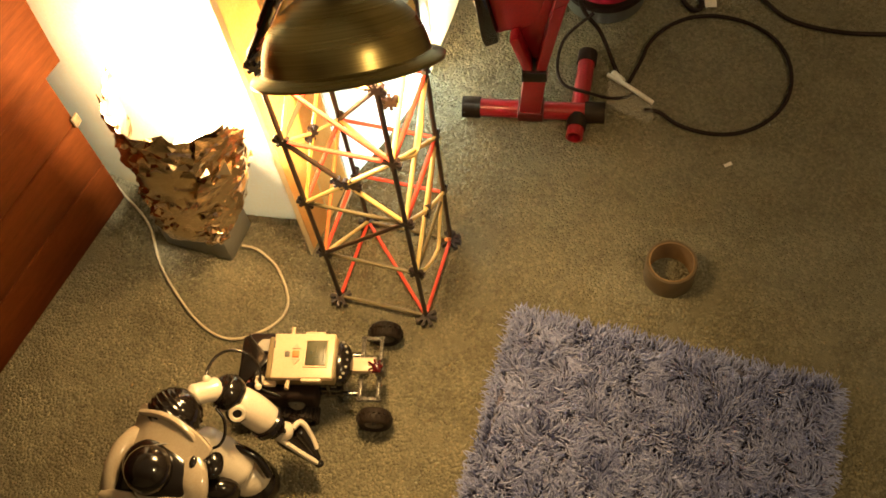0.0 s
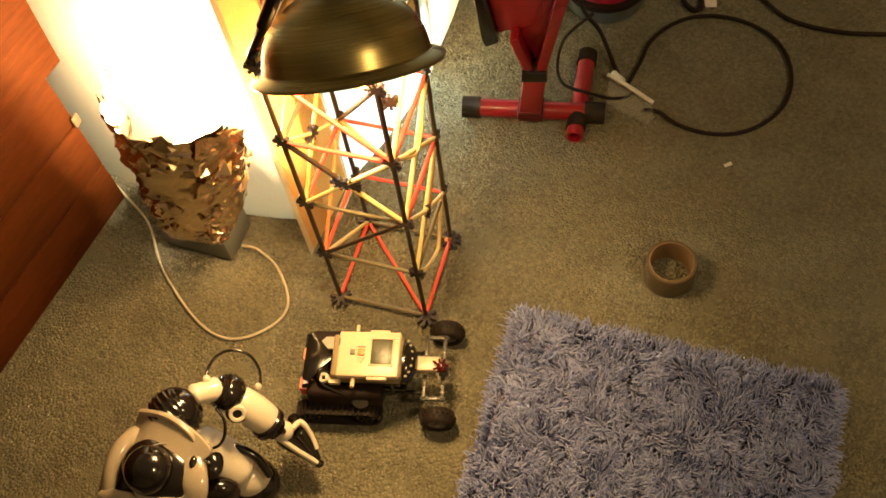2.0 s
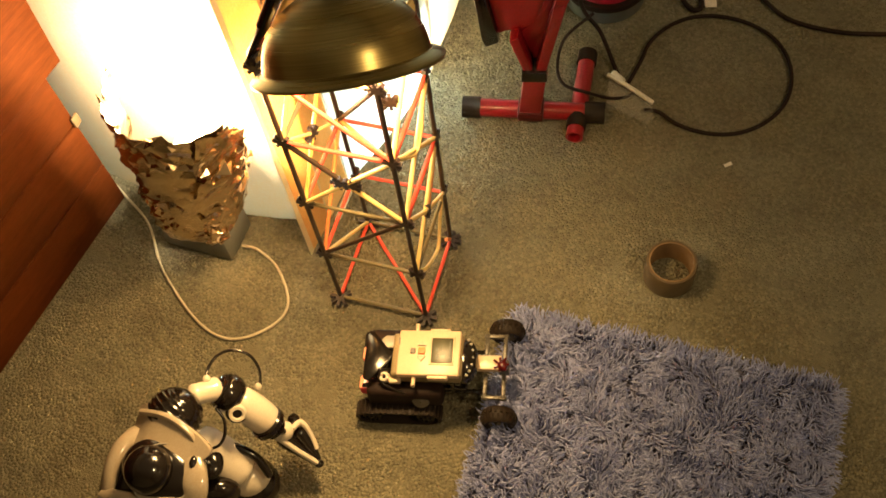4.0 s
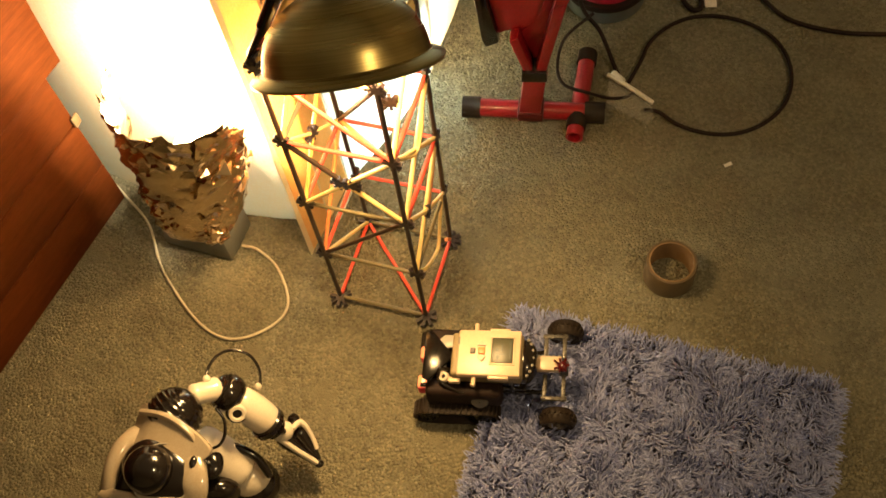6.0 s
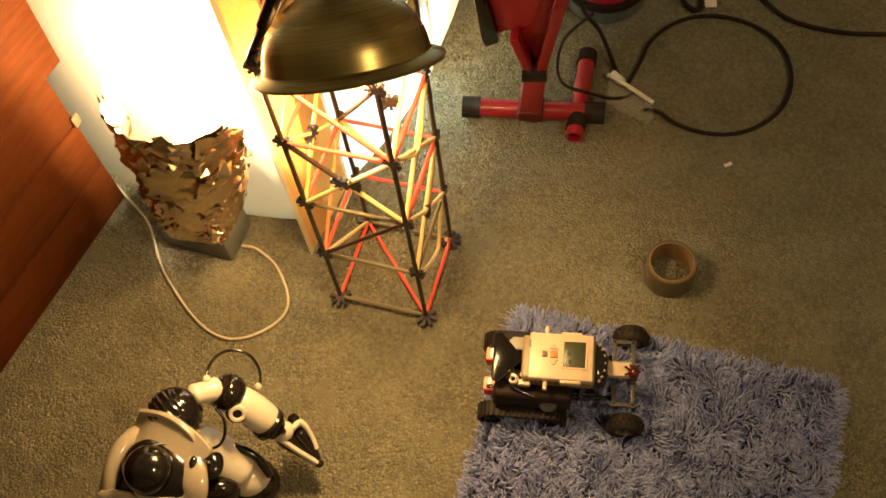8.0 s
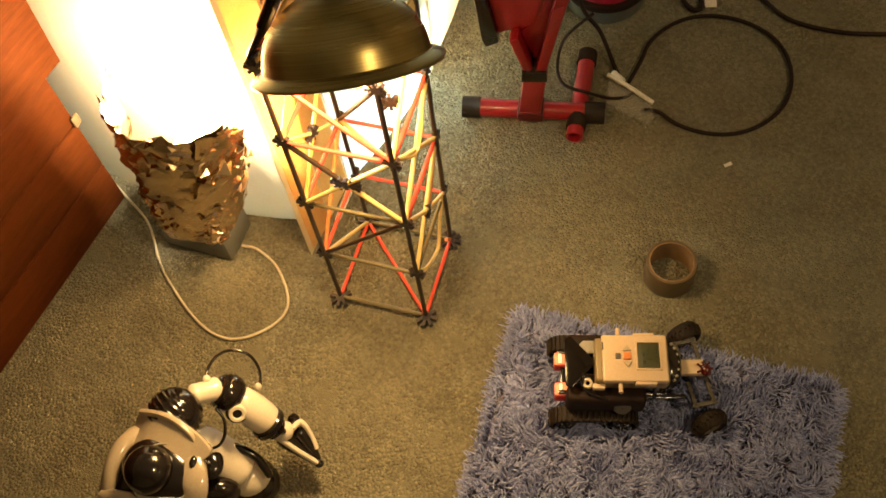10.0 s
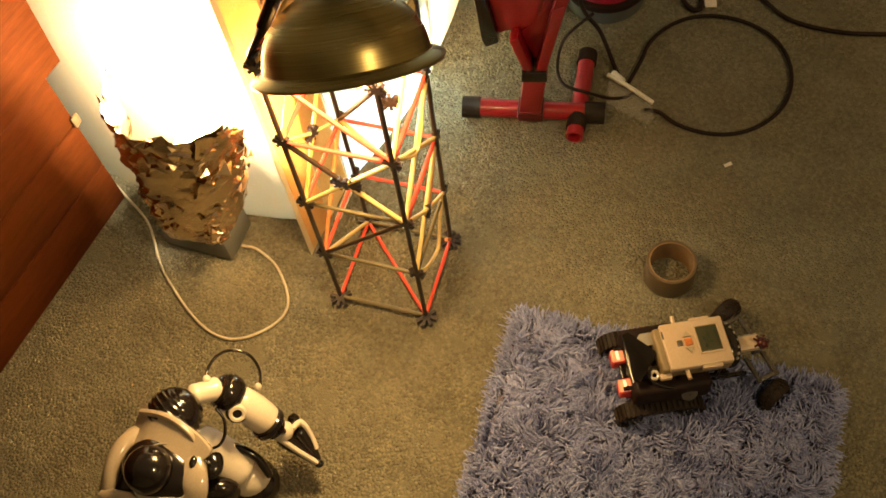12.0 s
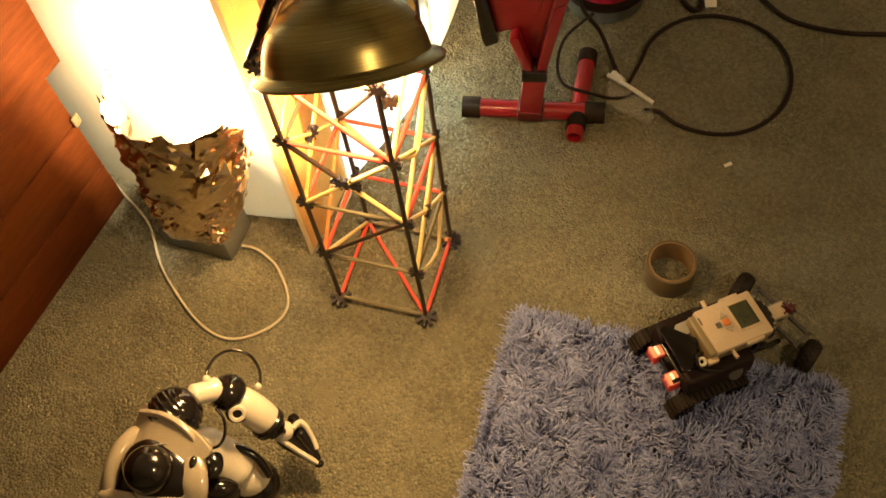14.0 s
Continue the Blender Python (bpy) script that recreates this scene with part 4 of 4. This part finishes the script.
def build_vehicle():
    v = thing("half_track_robot", pose(-0.2354, 0.6288, 0, 0, 0, -10.6), "small half-track robot vehicle with cream control brick and rubber tracks", "robot vehicle")
    # control brick
    brick = part("control_brick", box((0.106, 0.068, 0.030), pose(0, 0, 0.100), 0.004, seg=3), BRICK_SIDE, v, "control brick with screen and buttons")
    part("face", box((0.093, 0.0720, 0.012), pose(0.0035, 0, 0.1150), 0.0024, seg=3), CREAM_PLASTIC, brick, "cream plastic front face")
    for y in (-0.0372, 0.0372):
        part("face_lip", box((0.030, 0.006, 0.010), pose(0.018, y, 0.114), 0.0015), CREAM_PLASTIC, brick)
    part("screen", box((0.031, 0.039, 0.0016), pose(0.0230, 0.0035, 0.1215), 0.0004), LCD, brick, "green-grey liquid crystal screen")
    bm = bmesh.new()
    for x, y, sx, sy in ((0.0230, 0.0035 + 0.0215, 0.036, 0.003), (0.0230, 0.0035 - 0.0215, 0.036, 0.003), (0.0230 - 0.0172, 0.0035, 0.003, 0.046), (0.0230 + 0.0172, 0.0035, 0.003, 0.046)):
        box((sx, sy, 0.002), pose(x, y, 0.1214), 0.0006, bm)
    part("screen_bezel", bm, CREAM_PLASTIC, brick)
    bm = bmesh.new()
    for x, y, sx, sy in ((0.0345, 0.004, 0.0015, 0.028), (0.0230, -0.003, 0.010, 0.0015), (0.0225, 0.008, 0.0015, 0.012), (0.0155, 0.004, 0.004, 0.006), (0.0165, -0.008, 0.004, 0.006)):
        box((sx, sy, 0.0006), pose(x, y, 0.1225), 0, bm)
    part("screen_marks", bm, LCD_INK, brick)
    part("button", box((0.0105, 0.0105, 0.004), pose(-0.0075, 0.002, 0.1220), 0.001), ORANGE_BUTTON, brick, "orange square button")
    part("button", box((0.0075, 0.0085, 0.004), pose(-0.0205, 0.002, 0.1218), 0.001), GREY_BUTTON, brick, "dark grey button")
    tri = [(-0.0062, 0.0), (0.0062, 0.0), (0.0, 0.0085)]
    part("button", slab(tri, 0.0035, None, pose(-0.0075, 0.0105, 0.1202)), SAND_BUTTON, brick, "sand-coloured arrow button")
    part("button", slab(tri, 0.0035, None, pose(-0.0075, -0.0065, 0.1202, 0, 0, 180)), SAND_BUTTON, brick, "sand-coloured arrow button")
    part("maker_mark", box((0.0025, 0.012, 0.0005), pose(-0.042, 0.018, 0.1212)), GREY_BUTTON, brick)
    # chassis frame and pins
    bm = bmesh.new()
    for y in (-0.032, 0.032):
        beam((-0.105, y, 0.050), (0.085, y, 0.050), bm, 14)
        beam((-0.105, y, 0.064), (0.055, y, 0.064), bm, 12)
        beam((-0.040, y, 0.05), (-0.040, y, 0.09), bm, 3)
        beam((0.036, y, 0.05), (0.036, y, 0.09), bm, 3)
    for x in (-0.095, -0.05, 0.0, 0.05):
        box((0.010, 0.064, 0.012), pose(x, 0, 0.052), 0.001, bm)
    box((0.11, 0.05, 0.03), pose(-0.01, 0, 0.070), 0.004, bm)
    part("chassis", bm, BLACK_PLASTIC, v, "black beam chassis")
    for y in (-1, 1):
        part("motor", box((0.116, 0.027, 0.038), pose(-0.036, y * 0.042, 0.066, 8 * y, 2, 0), 0.008, seg=3), BLACK_CORD, v, "black drive motor")
        part("motor_cap", lathe([(0.001, 0.002), (0.012, 0.001), (0.015, -0.004)], 24, pose(-0.012, y * 0.0560, 0.066, -62 * y)), AXLE_GREY, v, "dark grey motor cap")
        part("pin", rod((-0.018, y * 0.036, 0.110), (-0.018, y * 0.050, 0.112), 0.0032), CREAM_PLASTIC, v, "pale axle pin")
        # track unit
        belt, lugs = track_bm()
        tr = part("track", belt, TYRE, v, "black rubber crawler track", pose(-0.051, y * 0.0575, 0.0))
        for lm in lugs:
            lug = new("tread_lug", LUG)
            lug.parent, lug.matrix_basis = tr, lm
        part("track_frame", box((0.085, 0.012, 0.014), pose(0, 0, 0.024), 0.003), BLACK_PLASTIC, tr)
    # tail: dark wedge plates and the two lamps
    m = pose(-0.096, 0, 0.100)
    part("tail_plate", slab([(0.000, -0.036), (0.010, -0.040), (0.042, -0.004), (0.042, 0.004), (0.010, 0.040), (0.000, 0.036)], 0.006, None, m, 0.0015), DARK_PLASTIC, v, "black wedge tail plate")
    part("tail_fin", slab([(0, 0), (0.034, 0.0), (0.045, 0.020), (0.018, 0.020)], 0.004, None, pose(-0.086, 0.016, 0.096), 0.001), GREY_PLASTIC, v, "grey wedge slope")
    ring = [(0.0028, 0.0), (0.0031, 0.003), (0.0045, 0.0045), (0.0066, 0.004), (0.0078, 0.0015), (0.0078, -0.006)]
    part("tail_connector", lathe(ring, 24, pose(-0.064, -0.032, 0.101, 14, -10)), TOY_WHITE, v, "round pale connector ring")
    part("tail_plug", box((0.018, 0.009, 0.009), pose(-0.048, -0.0365, 0.099), 0.002), CREAM_PLASTIC, v, "pale plug")
    part("tail_bar", rod((-0.086, -0.046, 0.060), (-0.086, 0.046, 0.060), 0.005), BLACK_PLASTIC, v)
    for y in (0.022, -0.026):
        lp = part("tail_lamp", box((0.021, 0.023, 0.022), pose(-0.0990, y, 0.052), 0.003, seg=3), RED_LENS, v, "red and orange tail lamp")
        part("lens", box((0.0190, 0.0200, 0.0150), pose(-0.1000, y, 0.0575), 0.003), LENS_CORE, lp, "bright orange lens")
        part("lens_rib", box((0.0045, 0.0150, 0.0020), pose(-0.1005, y, 0.0650), 0.0006), LENS_HOT, lp, "bright strip across the lens")
        part("lamp_socket", box((0.012, 0.014, 0.012), pose(-0.080, y, 0.052), 0.002), BLACK_PLASTIC, lp)
    # cover and cable at the ends of the brick
    part("front_cover", ball((0.054, 0, 0.090), (0.0205, 0.035, 0.023), seg=32), BLACK_PLASTIC, v, "glossy black rounded front cover")
    for k in range(7):
        a = radians(-66 + 22 * k)
        part("stud", lathe([(0.0021, -0.002), (0.0021, 0.0010), (0.0014, 0.0016), (0.0001, 0.0016)], 12, pose(0.0545 + 0.0125 * math.cos(a), 0.0310 * math.sin(a), 0.106, 0, 32)), GREY_PLASTIC, v, "small pale stud")
    part("cable", tube([(-0.056, -0.02, 0.10), (-0.070, -0.024, 0.108), (-0.066, -0.040, 0.095), (-0.03, -0.050, 0.080), (0.0, -0.046, 0.070)], 0.0028), BLACK_PLASTIC, v, "black cable")
    # nose
    nose = part("nose", box((0.040, 0.022, 0.012), pose(0.088, 0.002, 0.078), 0.002), CREAM_PLASTIC, v, "cream nose block")
    part("nose_lamp", ball((0.110, -0.003, 0.084), (0.008, 0.009, 0.008)), RED_CLEAR, nose, "clear red front lamp")
    bm = bmesh.new()
    for k in range(7):
        a = k * 0.9
        rod((0.108, -0.002, 0.084), (0.108 + 0.012 * math.cos(a), -0.002 + 0.012 * math.sin(a), 0.088 + 0.004 * math.sin(3 * a)), 0.0018, bm, 6)
    part("nose_prongs", bm, RED_CLEAR, nose)
    bm = beam((0.070, 0.0125, 0.078), (0.108, 0.0125, 0.078), None, 5)
    part("nose_beam", bm, GREY_PLASTIC, nose)
    # steering axle
    bm = bmesh.new()
    for x in (-0.027, 0.001):
        for y0, y1 in ((0.012, 0.054), (-0.054, -0.012)):
            beam((x, y0, 0.030), (x, y1, 0.030), bm, 5)
    for y in (-0.050, 0.050):
        beam((-0.032, y, 0.030), (0.006, y, 0.030), bm, 4)
    beam((-0.032, 0, 0.034), (0.006, 0, 0.034), bm, 4)
    box((0.016, 0.016, 0.03), pose(0, 0, 0.028), 0.003, bm)
    ax = part("front_axle", bm, AXLE_GREY, v, "grey beam steering axle", pose(*AXLE))
    wheels = []
    for y in (0.074, -0.070):
        w = part("wheel", wheel_mesh("wheel"), [TYRE, GREY_BUTTON], ax, "black balloon tyre on a dark rim", pose(0 if y > 0 else -0.007, y, -0.003))
        wheels.append((w, y))
    rollers = []
    for y in (-1, 1):
        for x in (-0.093, -0.009):
            bm = lathe([(0.0005, -0.012), (0.012, -0.012), (0.0155, -0.009), (0.0155, 0.009), (0.012, 0.012), (0.0005, 0.012)], 24, pose(0, 0, 0, 90))
            for k in range(6):
                for s in (-0.0125, 0.0125):
                    rod((0.008 * math.cos(k * 1.047), s - 0.001, 0.008 * math.sin(k * 1.047)), (0.008 * math.cos(k * 1.047), s + 0.001, 0.008 * math.sin(k * 1.047)), 0.0022, bm, 8)
            w = part("track_roller", bm, DARK_PLASTIC, v, "dark track roller", pose(x, y * 0.0575, 0.0225))
            rollers.append((w, x, y * 0.0575))
    return v, ax, wheels, rollers


def track_bm():
    """A rubber belt round two rollers with raised cross lugs."""
    half, r, wid = 0.042, 0.0225, 0.024
    bm = bmesh.new()
    loop = []
    n_str, n_arc = 10, 10
    total = []
    for k in range(n_str):
        total.append((-half + 2 * half * k / n_str, -1, -90))
    for k in range(n_arc):
        total.append((half, None, -90 + 180 * k / n_arc))
    for k in range(n_str):
        total.append((half - 2 * half * k / n_str, 1, 90))
    for k in range(n_arc):
        total.append((-half, None, 90 + 180 * k / n_arc))
    rings = []
    for x, s, ang in total:
        a = radians(ang)
        d = Vector((math.cos(a), 0, math.sin(a)))
        c = Vector((x, 0, 0.0225))
        p0, p1 = c + d * (r - 0.003), c + d * r
        rings.append([bm.verts.new(p0 + Vector((0, -wid / 2, 0))), bm.verts.new(p1 + Vector((0, -wid / 2, 0))), bm.verts.new(p1 + Vector((0, wid / 2, 0))), bm.verts.new(p0 + Vector((0, wid / 2, 0)))])
        loop.append((c + d * (r + 0.0008), ang))
    m = len(rings)
    for k in range(m):
        a, b = rings[k], rings[(k + 1) % m]
        for j in range(4):
            bm.faces.new((a[j], a[(j + 1) % 4], b[(j + 1) % 4], b[j]))
    bmesh.ops.recalc_face_normals(bm, faces=bm.faces[:])
    return bm, [Matrix.Translation(p) @ pose(0, 0, 0, 0, 90 - ang, 0) for p, ang in loop]


VEHICLE, FRONT_AXLE, WHEELS, ROLLERS = build_vehicle()


# ---- what moves ----
def motions():
    rows = []
    for t, x, y, yaw, rear, front in PATH:
        pitch = -math.degrees(math.atan2(front - rear, 0.16))
        rows.append((t, pose(x, y, rear + (front - rear) * 0.32, 0, pitch, yaw)))
    walk(VEHICLE, rows)
    walk(FRONT_AXLE, [(t, pose(*AXLE, 0, 0, a)) for t, a in STEER])
    run, last, gone = [], None, 0.0
    for t, x, y, *_ in PATH:
        if last:
            gone += math.hypot(x - last[0], y - last[1])
        last = (x, y)
        run.append((t, gone))
    times = [k * 0.5 for k in range(29)]
    far = np.interp(times, [r[0] for r in run], [r[1] for r in run])
    for w, y in WHEELS:
        toe = np.interp(times, [s[0] for s in STEER], [s[1] * 1.1 for s in STEER])
        walk(w, [(t, pose(0 if y > 0 else -0.007, y, -0.003, 0, 0, a) @ pose(0, 0, 0, 0, math.degrees(s / WHEEL_R), 0)) for t, s, a in zip(times, far, toe)])
    for w, x, y in ROLLERS:
        walk(w, [(t, pose(x, y, 0.0225, 0, math.degrees(s / 0.0195), 0)) for t, s in zip(times, far)])


motions()
